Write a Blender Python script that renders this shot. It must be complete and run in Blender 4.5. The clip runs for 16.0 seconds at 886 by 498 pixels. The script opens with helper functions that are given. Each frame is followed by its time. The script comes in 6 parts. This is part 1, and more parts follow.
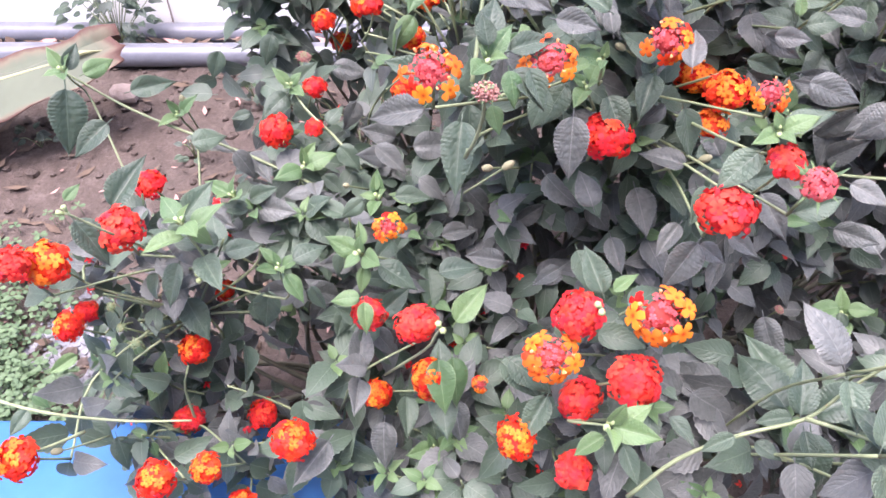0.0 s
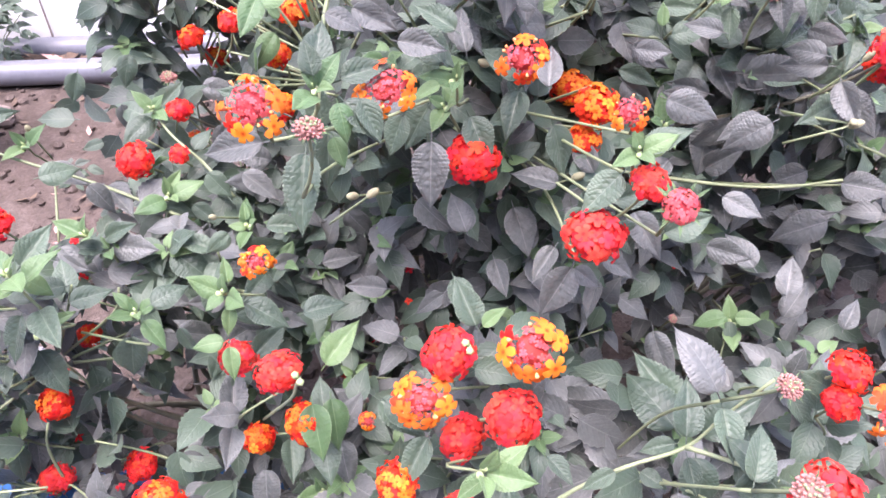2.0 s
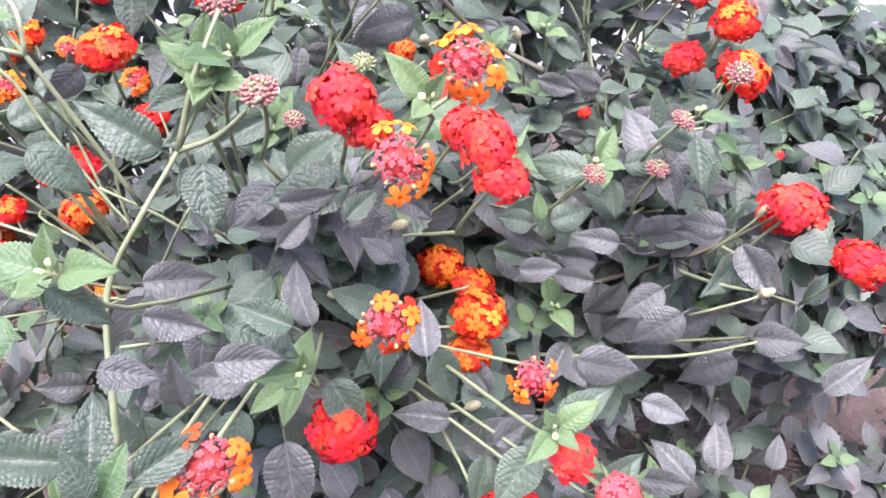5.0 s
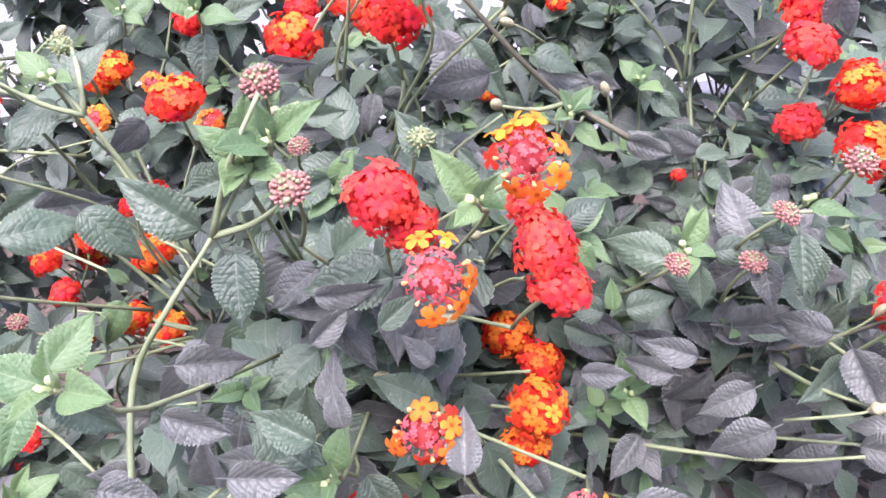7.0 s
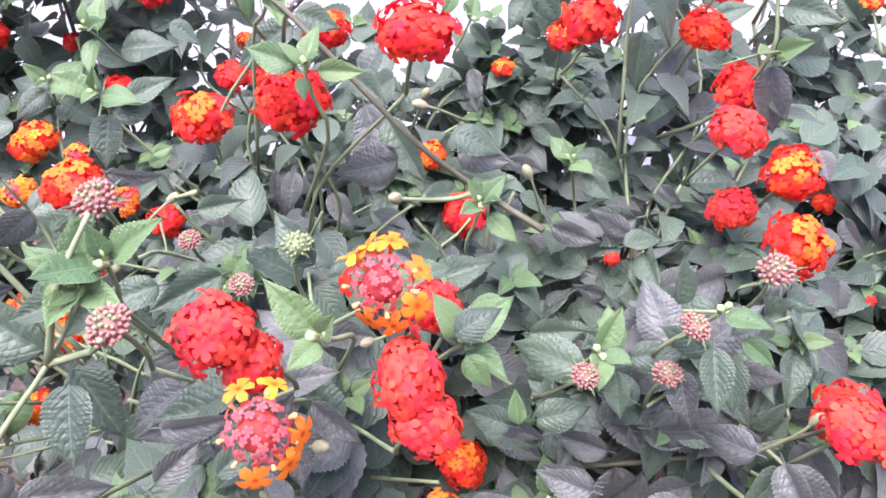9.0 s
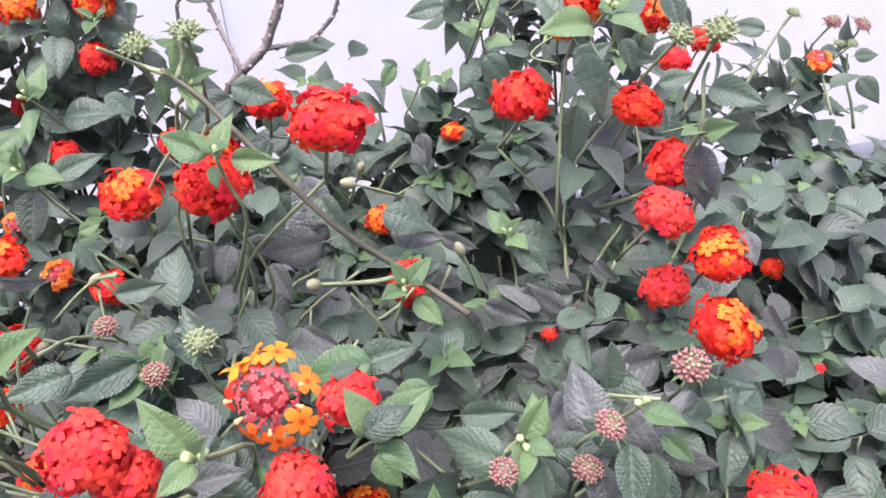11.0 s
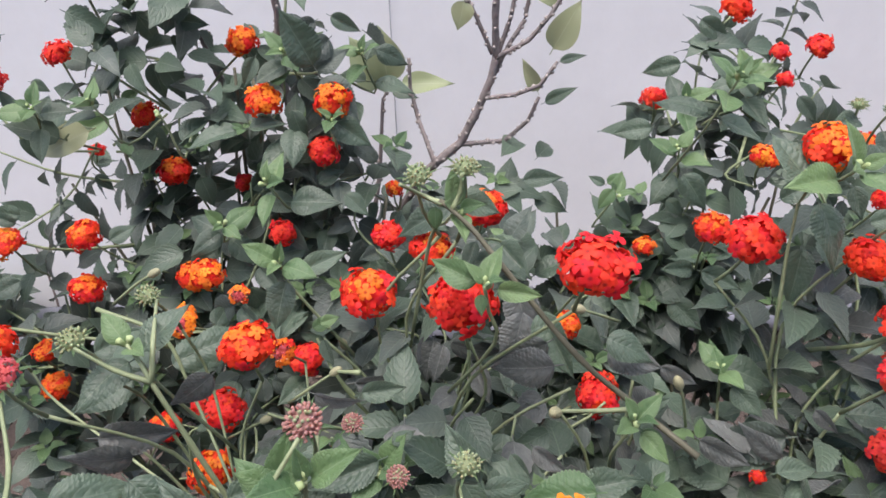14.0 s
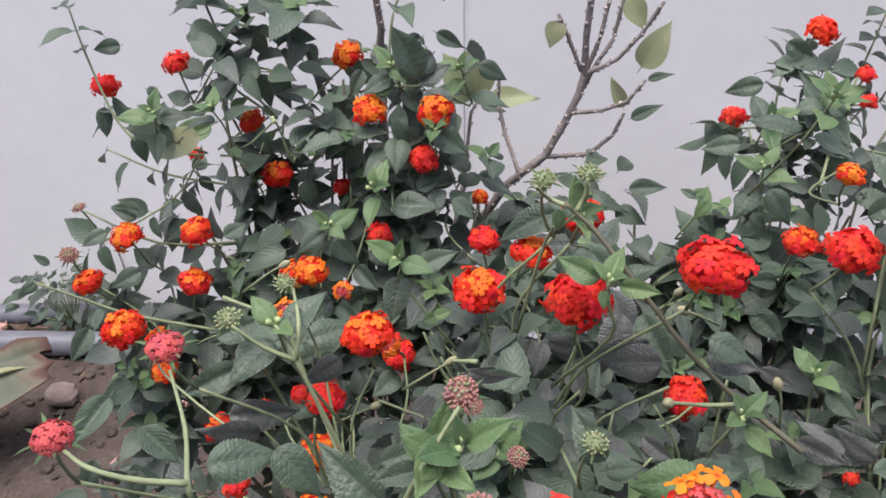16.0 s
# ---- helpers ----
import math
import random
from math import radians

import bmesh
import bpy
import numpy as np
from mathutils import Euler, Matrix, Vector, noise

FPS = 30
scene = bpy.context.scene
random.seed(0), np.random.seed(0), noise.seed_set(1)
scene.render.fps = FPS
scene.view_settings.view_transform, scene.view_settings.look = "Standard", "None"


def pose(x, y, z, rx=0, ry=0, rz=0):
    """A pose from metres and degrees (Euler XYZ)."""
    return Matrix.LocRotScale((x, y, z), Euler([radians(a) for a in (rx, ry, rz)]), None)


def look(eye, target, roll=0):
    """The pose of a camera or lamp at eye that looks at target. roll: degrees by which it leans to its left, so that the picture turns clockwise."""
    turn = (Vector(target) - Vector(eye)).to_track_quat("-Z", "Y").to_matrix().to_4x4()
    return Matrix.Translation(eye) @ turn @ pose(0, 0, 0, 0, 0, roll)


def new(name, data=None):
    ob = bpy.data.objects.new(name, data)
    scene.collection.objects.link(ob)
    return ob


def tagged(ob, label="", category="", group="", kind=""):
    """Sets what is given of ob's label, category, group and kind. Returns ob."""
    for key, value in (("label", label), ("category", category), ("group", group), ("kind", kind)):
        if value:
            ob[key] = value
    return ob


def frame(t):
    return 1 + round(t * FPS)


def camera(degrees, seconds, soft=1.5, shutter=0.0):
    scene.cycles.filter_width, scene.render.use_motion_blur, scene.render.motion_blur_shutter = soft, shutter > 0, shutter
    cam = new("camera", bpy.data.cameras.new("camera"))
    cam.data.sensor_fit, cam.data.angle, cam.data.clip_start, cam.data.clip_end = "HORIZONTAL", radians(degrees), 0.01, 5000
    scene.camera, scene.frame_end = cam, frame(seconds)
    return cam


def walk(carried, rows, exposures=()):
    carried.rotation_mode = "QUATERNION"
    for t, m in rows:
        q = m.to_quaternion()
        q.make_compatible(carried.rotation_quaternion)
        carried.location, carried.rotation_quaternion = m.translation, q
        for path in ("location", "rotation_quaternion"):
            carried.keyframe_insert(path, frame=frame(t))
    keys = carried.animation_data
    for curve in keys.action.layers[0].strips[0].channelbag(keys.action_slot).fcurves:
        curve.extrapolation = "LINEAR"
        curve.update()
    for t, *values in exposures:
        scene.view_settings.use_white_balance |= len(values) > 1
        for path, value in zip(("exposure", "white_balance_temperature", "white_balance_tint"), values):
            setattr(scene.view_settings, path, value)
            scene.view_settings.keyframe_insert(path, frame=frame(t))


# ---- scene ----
cam = camera(63.46, 16.0, 1.6)
METRES, EYE, TILT = 0.7, 0.868, -43.5
ROWS = [
    (0.0, -0.0, 0.0, -0.0, 0.0, -0.0, 0.0),
    (0.5, 0.0194, 0.0052, -0.0081, -0.4, -0.34, 0.06),
    (1.0, 0.0284, 0.001, -0.0104, -1.04, -0.52, 0.38),
    (1.5, 0.0467, 0.0234, -0.0042, -2.91, -0.65, 1.1),
    (2.0, 0.0792, 0.0521, 0.0361, -5.22, -0.21, 3.19),
    (2.5, 0.0998, 0.0797, 0.0822, -7.95, 0.26, 4.69),
    (3.0, 0.0895, 0.1084, 0.1419, -10.15, 0.9, 6.18),
    (3.5, 0.0929, 0.147, 0.182, -13.46, 0.3, 10.5),
    (4.0, 0.0988, 0.1669, 0.2061, -15.3, 0.37, 12.67),
    (4.2, 0.1034, 0.1731, 0.2153, -15.91, 0.24, 12.99),
    (6.3, 0.187, 0.2407, 0.304, -12.42, 0.75, 11.87),
    (6.5, 0.1908, 0.2422, 0.3107, -11.31, 1.0, 11.42),
    (7.0, 0.1929, 0.2417, 0.3147, -7.51, 1.57, 9.33),
    (7.5, 0.2004, 0.2497, 0.3237, -5.4, 3.02, 6.41),
    (8.0, 0.2405, 0.2628, 0.337, -6.51, 3.5, 7.9),
    (8.5, 0.2737, 0.2734, 0.3501, -7.04, 3.75, 8.32),
    (9.0, 0.2925, 0.2691, 0.3584, -6.93, 4.09, 9.3),
    (9.2, 0.2937, 0.2605, 0.3583, -6.54, 4.95, 9.43),
    (11.3, 0.3658, 0.272, 0.394, -7.75, 6.72, 9.7),
    (11.5, 0.3712, 0.2733, 0.3974, -7.64, 6.82, 9.77),
    (12.0, 0.3584, 0.2656, 0.4175, -6.51, 8.41, 8.57),
    (12.5, 0.3437, 0.2605, 0.431, -5.13, 9.24, 7.41),
    (13.0, 0.3108, 0.2596, 0.4384, -3.7, 9.93, 5.47),
    (13.5, 0.2697, 0.2532, 0.4512, -1.99, 10.86, 3.64),
    (14.0, 0.2379, 0.2344, 0.4546, -0.83, 12.03, 2.42),
    (14.5, 0.2164, 0.2297, 0.4523, -0.29, 12.24, 1.69),
    (15.0, 0.2231, 0.2245, 0.4505, 0.12, 12.19, 2.27),
    (15.5, 0.2131, 0.2143, 0.4435, -0.34, 12.45, 1.71),
    (16.0, 0.1607, 0.1857, 0.4286, 1.7, 13.36, -0.09),
]
EXPOSURES = [(0.0, 2.69, 6430, 27), (2.5, 2.85, 6380, 30), (4.0, 2.79, 6330, 30), (6.5, 2.65, 6280, 30), (9.0, 2.65, 6230, 28), (11.5, 2.07, 6430, 22), (12.5, 1.85, 6520, 18), (14.0, 1.59, 6670, 15), (16.0, 1.47, 6720, 15)]
walk(cam, [(t, pose(0, 0, EYE, TILT) @ pose(METRES * x, METRES * y, METRES * z, 90 + pitch, roll, yaw)) for t, x, y, z, yaw, pitch, roll in ROWS], EXPOSURES)

# ---- world and light ----
world = bpy.data.worlds.new("sky")
scene.world = world
world.use_nodes = True
wt = world.node_tree
sky = wt.nodes.new("ShaderNodeTexSky")
sky.sky_type = "NISHITA"
sky.sun_disc = False
sky.sun_elevation, sky.sun_rotation = radians(72), radians(215)
sky.air_density, sky.dust_density, sky.ozone_density = 1.0, 2.5, 1.2
wt.links.new(sky.outputs[0], wt.nodes["Background"].inputs[0])
wt.nodes["Background"].inputs[1].default_value = 0.105
sun_data = bpy.data.lights.new("sun", "SUN")
sun_data.energy, sun_data.angle, sun_data.color = 1.5, radians(50), (1.0, 0.98, 0.96)
sun = new("sun", sun_data)
sun.matrix_world = look((-0.3, -0.35, 3.0), (0, 0, 0))


# ---- materials ----
def material(name, rough=0.6, spec=0.4):
    m = bpy.data.materials.new(name)
    m.use_nodes = True
    nt = m.node_tree
    b = nt.nodes["Principled BSDF"]
    b.inputs["Roughness"].default_value = rough
    b.inputs["Specular IOR Level"].default_value = spec
    return m, nt, b


def node(nt, kind, **inputs):
    n = nt.nodes.new("ShaderNode" + kind)
    for k, v in inputs.items():
        n.inputs[k.replace("_", " ")].default_value = v
    return n


def arith(nt, op, a, b=0.0):
    n = nt.nodes.new("ShaderNodeMath")
    n.operation = op
    for i, v in enumerate((a, b)):
        if isinstance(v, (int, float)):
            n.inputs[i].default_value = v
        else:
            nt.links.new(v, n.inputs[i])
    return n.outputs[0]


def ramp(nt, fac, stops):
    n = nt.nodes.new("ShaderNodeValToRGB")
    while len(n.color_ramp.elements) < len(stops):
        n.color_ramp.elements.new(0.5)
    for e, (p, c) in zip(n.color_ramp.elements, stops):
        e.position, e.color = p, (*c, 1)
    nt.links.new(fac, n.inputs[0])
    return n.outputs[0]


def blend(nt, fac, a, b, how="MIX"):
    n = nt.nodes.new("ShaderNodeMix")
    n.data_type, n.blend_type = "RGBA", how
    for i, v in ((0, fac), (6, a), (7, b)):
        if isinstance(v, (int, float)):
            n.inputs[i].default_value = v
        elif isinstance(v, tuple):
            n.inputs[i].default_value = (*v, 1)
        else:
            nt.links.new(v, n.inputs[i])
    return n.outputs[2]


def noise_of(nt, scale, detail=4.0, rough=0.6, vector=None):
    n = node(nt, "TexNoise", Scale=scale, Detail=detail, Roughness=rough)
    if vector:
        nt.links.new(vector, n.inputs["Vector"])
    return n.outputs["Fac"]


def bump(nt, b, height, strength, distance):
    n = node(nt, "Bump", Strength=strength, Distance=distance)
    nt.links.new(height, n.inputs["Height"])
    nt.links.new(n.outputs[0], b.inputs["Normal"])


def place(nt):
    return nt.nodes.new("ShaderNodeTexCoord").outputs["Object"]


def chance(nt):
    """A number for each object and each loose piece."""
    a = nt.nodes.new("ShaderNodeObjectInfo").outputs["Random"]
    b = nt.nodes.new("ShaderNodeNewGeometry").outputs["Random Per Island"]
    return arith(nt, "FRACT", arith(nt, "ADD", a, b))


def leaf_material(name, dark, light, vein, dust, rough, quilt=1.0):
    m, nt, b = material(name, rough, 0.5)
    uv = nt.nodes.new("ShaderNodeUVMap")
    sep = nt.nodes.new("ShaderNodeSeparateXYZ")
    nt.links.new(uv.outputs[0], sep.inputs[0])
    side = arith(nt, "ABSOLUTE", arith(nt, "SUBTRACT", sep.outputs[0], 0.5))
    wave = arith(nt, "FRACT", arith(nt, "SUBTRACT", arith(nt, "MULTIPLY", sep.outputs[1], 8.0), arith(nt, "MULTIPLY", arith(nt, "POWER", side, 1.3), 7.5)))
    hump = arith(nt, "SINE", arith(nt, "MULTIPLY", wave, math.pi))
    thin = arith(nt, "LESS_THAN", hump, 0.17)
    rib = arith(nt, "LESS_THAN", side, 0.017)
    rim = arith(nt, "GREATER_THAN", side, 0.472)
    veins = arith(nt, "MAXIMUM", arith(nt, "MULTIPLY", arith(nt, "MAXIMUM", rib, rim), 0.55), arith(nt, "MULTIPLY", thin, 0.04 * quilt))
    spot, wide = noise_of(nt, 260.0, 4.0, 0.65, place(nt)), noise_of(nt, 40.0, 4.0, 0.6, place(nt))
    r = chance(nt)
    tone = arith(nt, "ADD", arith(nt, "MULTIPLY", r, 0.65), arith(nt, "MULTIPLY", wide, 0.4))
    col = ramp(nt, tone, [(0.15, dark), (0.85, light)])
    col = blend(nt, arith(nt, "MULTIPLY", arith(nt, "SUBTRACT", spot, 0.3), dust), col, (0.285, 0.285, 0.27))
    col = blend(nt, arith(nt, "MULTIPLY", veins, 0.6), col, vein)
    nt.links.new(col, b.inputs["Base Color"])
    cells = node(nt, "TexVoronoi", Scale=560.0)
    nt.links.new(place(nt), cells.inputs["Vector"])
    height = arith(nt, "ADD", arith(nt, "MULTIPLY", arith(nt, "POWER", hump, 0.5), 0.4), arith(nt, "MULTIPLY", arith(nt, "SUBTRACT", 1.0, cells.outputs["Distance"]), 0.3))
    height = arith(nt, "SUBTRACT", height, arith(nt, "MULTIPLY", rib, 0.7))
    b.inputs["Sheen Weight"].default_value = 0.12
    b.inputs["Sheen Roughness"].default_value = 0.45
    bump(nt, b, height, quilt, 0.0007)
    glow = node(nt, "BsdfTranslucent")
    nt.links.new(blend(nt, 0.45, col, vein), glow.inputs["Color"])
    mix = node(nt, "MixShader", Fac=0.22)
    nt.links.new(b.outputs[0], mix.inputs[1])
    nt.links.new(glow.outputs[0], mix.inputs[2])
    nt.links.new(mix.outputs[0], nt.nodes["Material Output"].inputs["Surface"])
    return m


LEAF_OLD = leaf_material("leaf_dark", (0.036, 0.046, 0.040), (0.108, 0.120, 0.111), (0.27, 0.28, 0.265), 0.55, 0.45, 1.0)
LEAF_MID = leaf_material("leaf_green", (0.031, 0.058, 0.036), (0.080, 0.126, 0.080), (0.20, 0.26, 0.185), 0.2, 0.45, 1.0)
LEAF_NEW = leaf_material("leaf_young", (0.055, 0.125, 0.045), (0.128, 0.215, 0.080), (0.26, 0.35, 0.19), 0.15, 0.5, 0.75)
LEAF_BACK = leaf_material("leaf_deep_green", (0.029, 0.044, 0.035), (0.088, 0.118, 0.092), (0.20, 0.25, 0.20), 0.2, 0.46)
LEAF_PALE = leaf_material("leaf_pale", (0.24, 0.27, 0.13), (0.38, 0.37, 0.20), (0.42, 0.42, 0.25), 0.2, 0.5)

LEAF_SMOOTH = leaf_material("leaf_smooth_pale", (0.22, 0.27, 0.13), (0.36, 0.37, 0.21), (0.44, 0.45, 0.30), 0.2, 0.5, 0.12)


def plain(name, dark, light, rough, scale, bump_size=0.0, spec=0.4):
    m, nt, b = material(name, rough, spec)
    v = place(nt)
    n = noise_of(nt, scale, 5.0, 0.65, v)
    r = chance(nt)
    tone = arith(nt, "ADD", arith(nt, "MULTIPLY", n, 0.75), arith(nt, "MULTIPLY", r, 0.25))
    nt.links.new(ramp(nt, tone, [(0.25, dark), (0.75, light)]), b.inputs["Base Color"])
    if bump_size:
        bump(nt, b, n, 0.6, bump_size)
    return m


def petal(name, outer, inner, eye):
    m, nt, b = material(name, 0.6, 0.25)
    uv = nt.nodes.new("ShaderNodeUVMap")
    sep = nt.nodes.new("ShaderNodeSeparateXYZ")
    nt.links.new(uv.outputs[0], sep.inputs[0])
    col = ramp(nt, sep.outputs[0], [(0.08, eye), (0.3, inner), (0.75, outer)])
    shift = node(nt, "HueSaturation", Saturation=1.0)
    r = chance(nt)
    nt.links.new(arith(nt, "ADD", arith(nt, "MULTIPLY", r, 0.012), 0.494), shift.inputs["Hue"])
    nt.links.new(arith(nt, "ADD", arith(nt, "MULTIPLY", r, 0.18), 0.90), shift.inputs["Value"])
    nt.links.new(col, shift.inputs["Color"])
    nt.links.new(shift.outputs[0], b.inputs["Base Color"])
    b.inputs["Subsurface Weight"].default_value = 0.15
    b.inputs["Subsurface Scale"].default_value = 0.002
    bump(nt, b, noise_of(nt, 900.0, 2.0), 0.25, 0.0004)
    glow = node(nt, "BsdfTranslucent")
    nt.links.new(shift.outputs[0], glow.inputs["Color"])
    mix = node(nt, "MixShader", Fac=0.28)
    nt.links.new(b.outputs[0], mix.inputs[1])
    nt.links.new(glow.outputs[0], mix.inputs[2])
    nt.links.new(mix.outputs[0], nt.nodes["Material Output"].inputs["Surface"])
    return m


PETAL = {
    "red": petal("petal_red", (0.80, 0.038, 0.028), (0.76, 0.030, 0.022), (0.35, 0.02, 0.02)),
    "scarlet": petal("petal_scarlet", (0.82, 0.048, 0.018), (0.80, 0.048, 0.015), (0.5, 0.03, 0.01)),
    "orange": petal("petal_orange", (0.86, 0.185, 0.022), (0.86, 0.22, 0.022), (0.55, 0.06, 0.01)),
    "yellow": petal("petal_yellow", (0.88, 0.265, 0.025), (0.86, 0.20, 0.015), (0.5, 0.06, 0.01)),
    "bud": petal("petal_bud_rose", (0.66, 0.12, 0.13), (0.56, 0.075, 0.085), (0.34, 0.03, 0.03)),
    "blush": petal("petal_bud_pink", (0.46, 0.245, 0.215), (0.38, 0.19, 0.165), (0.27, 0.14, 0.115)),
    "lime": petal("bud_lime", (0.37, 0.41, 0.24), (0.30, 0.35, 0.19), (0.21, 0.27, 0.13)),
    "rose": petal("petal_rose", (0.79, 0.058, 0.044), (0.72, 0.04, 0.034), (0.5, 0.02, 0.03)),
}
BUD_PINK = plain("bud_pink", (0.40, 0.20, 0.18), (0.55, 0.33, 0.28), 0.65, 300.0)
BUD_TIP = plain("bud_cream", (0.75, 0.25, 0.07), (0.80, 0.36, 0.16), 0.6, 300.0)
BUD_GREEN = plain("bud_green", (0.22, 0.31, 0.12), (0.42, 0.48, 0.25), 0.65, 300.0)
FRUIT = plain("spent_head", (0.20, 0.20, 0.11), (0.38, 0.36, 0.22), 0.7, 400.0, 0.0004)
STEM_GREEN = plain("stem_green", (0.15, 0.19, 0.095), (0.28, 0.32, 0.18), 0.55, 120.0, 0.0003)
STEM_WOOD = plain("stem_wood", (0.085, 0.082, 0.053), (0.17, 0.16, 0.11), 0.7, 90.0, 0.0008)
BARK = plain("bark_grey", (0.10, 0.085, 0.08), (0.28, 0.24, 0.23), 0.8, 130.0, 0.002)


def wall_material():
    m, nt, b = material("wall_plaster", 0.85, 0.2)
    v = place(nt)
    wide, fine = noise_of(nt, 1.6, 5.0, 0.6, v), noise_of(nt, 90.0, 3.0, 0.6, v)
    mott = noise_of(nt, 7.0, 4.0, 0.7, v)
    col = ramp(nt, arith(nt, "ADD", arith(nt, "MULTIPLY", wide, 0.6), arith(nt, "MULTIPLY", mott, 0.4)), [(0.3, (0.78, 0.768, 0.748)), (0.7, (0.90, 0.888, 0.868))])
    nt.links.new(col, b.inputs["Base Color"])
    bump(nt, b, arith(nt, "ADD", fine, mott), 0.12, 0.002)
    return m


def soil_material():
    m, nt, b = material("soil", 0.95, 0.15)
    v = place(nt)
    wide, mid, fine = noise_of(nt, 2.5, 5.0, 0.6, v), noise_of(nt, 22.0, 6.0, 0.7, v), noise_of(nt, 150.0, 4.0, 0.7, v)
    tone = arith(nt, "ADD", arith(nt, "MULTIPLY", mid, 0.6), arith(nt, "MULTIPLY", fine, 0.4))
    col = ramp(nt, tone, [(0.3, (0.042, 0.032, 0.027)), (0.52, (0.105, 0.082, 0.071)), (0.74, (0.22, 0.178, 0.158))])
    col = blend(nt, arith(nt, "MULTIPLY", wide, 0.4), col, (0.11, 0.085, 0.075))
    nt.links.new(col, b.inputs["Base Color"])
    bump(nt, b, arith(nt, "ADD", mid, arith(nt, "MULTIPLY", fine, 0.5)), 0.9, 0.012)
    return m


WALL, SOIL = wall_material(), soil_material()
PIPE = plain("conduit_grey", (0.11, 0.115, 0.135), (0.20, 0.205, 0.235), 0.36, 30.0, 0.0006, 0.5)
BLUE = plain("paint_blue", (0.016, 0.095, 0.27), (0.035, 0.15, 0.36), 0.34, 9.0, 0.0012, 0.5)
CEMENT = plain("cement", (0.13, 0.128, 0.14), (0.25, 0.25, 0.27), 0.9, 40.0, 0.004)
STONE = plain("stone", (0.12, 0.09, 0.08), (0.25, 0.20, 0.18), 0.9, 60.0, 0.003)
CLOVER = plain("clover_green", (0.045, 0.085, 0.038), (0.095, 0.15, 0.07), 0.6, 80.0)
LITTER = plain("litter_brown", (0.06, 0.04, 0.03), (0.17, 0.12, 0.085), 0.9, 60.0)


# ---- mesh helpers ----
def mesh_of(name, verts, faces, mats, uvs=None, smooth=True, slots=None):
    me = bpy.data.meshes.new(name)
    me.from_pydata([tuple(map(float, v)) for v in verts], [], [tuple(map(int, f)) for f in faces])
    for m in mats if isinstance(mats, (list, tuple)) else [mats]:
        me.materials.append(m)
    if uvs is not None:
        layer = me.uv_layers.new(name="UVMap")
        loops = np.empty(len(me.loops), int)
        me.loops.foreach_get("vertex_index", loops)
        layer.data.foreach_set("uv", np.asarray(uvs, float)[loops].ravel())
    if slots is not None:
        me.polygons.foreach_set("material_index", np.asarray(slots, int))
    if smooth:
        me.polygons.foreach_set("use_smooth", np.ones(len(me.polygons), bool))
    me.update()
    return me


def child(name, me, parent, m=None, label=""):
    ob = new(name, me)
    ob.parent = parent
    if m is not None:
        ob.matrix_basis = m
    return tagged(ob, label)


def unit(v):
    v = Vector(v)
    return v.normalized() if v.length > 1e-9 else Vector((0, 0, 1))


def turned(p, along, normal, size):
    """A matrix whose y runs along, whose z is near normal."""
    y = unit(along)
    x = unit(y.cross(unit(normal)))
    z = x.cross(y)
    sx, sy, sz = size if isinstance(size, tuple) else (size,) * 3
    m = Matrix((x * sx, y * sy, z * sz)).transposed().to_4x4()
    m.translation = p
    return m


def upright(p, up, size=1.0, spin=0.0):
    """A matrix whose z runs along up."""
    q = unit(up).to_track_quat("Z", "Y")
    return Matrix.Translation(p) @ q.to_matrix().to_4x4() @ Matrix.Rotation(spin, 4, "Z") @ Matrix.Scale(size, 4)


def tube_data(path, radii, sides=6):
    pts = [Vector(p) for p in path]
    verts, faces = [], []
    ref = Vector((0.31, 0.17, 0.93))
    for i, p in enumerate(pts):
        d = unit(pts[min(i + 1, len(pts) - 1)] - pts[max(i - 1, 0)])
        a = unit(d.cross(ref))
        b = d.cross(a)
        for k in range(sides):
            t = 2 * math.pi * k / sides
            verts.append(p + (a * math.cos(t) + b * math.sin(t)) * radii[i])
    for i in range(len(pts) - 1):
        for k in range(sides):
            j = (k + 1) % sides
            faces.append((i * sides + k, i * sides + j, (i + 1) * sides + j, (i + 1) * sides + k))
    faces.append(tuple(range(sides))[::-1])
    faces.append(tuple((len(pts) - 1) * sides + k for k in range(sides)))
    return verts, faces


def bent(a, b, sag, n=7):
    """A curve of n points from a to b that bows by sag."""
    a, b, sag = Vector(a), Vector(b), Vector(sag)
    return [a.lerp(b, i / (n - 1)) + sag * (4 * (i / (n - 1)) * (1 - i / (n - 1))) for i in range(n)]


def joined(pieces):
    """One list of vertices and faces from several."""
    verts, faces, slots = [], [], []
    for v, f, s in pieces:
        o = len(verts)
        verts += list(v)
        faces += [tuple(i + o for i in q) for q in f]
        slots += [s] * len(f)
    return verts, faces, slots


# ---- leaf shapes ----
BLADE = 0.05


def leaf_at(p, along, normal, size):
    s = tuple(k / BLADE for k in size) if isinstance(size, tuple) else size / BLADE
    return turned(p, along, normal, s)


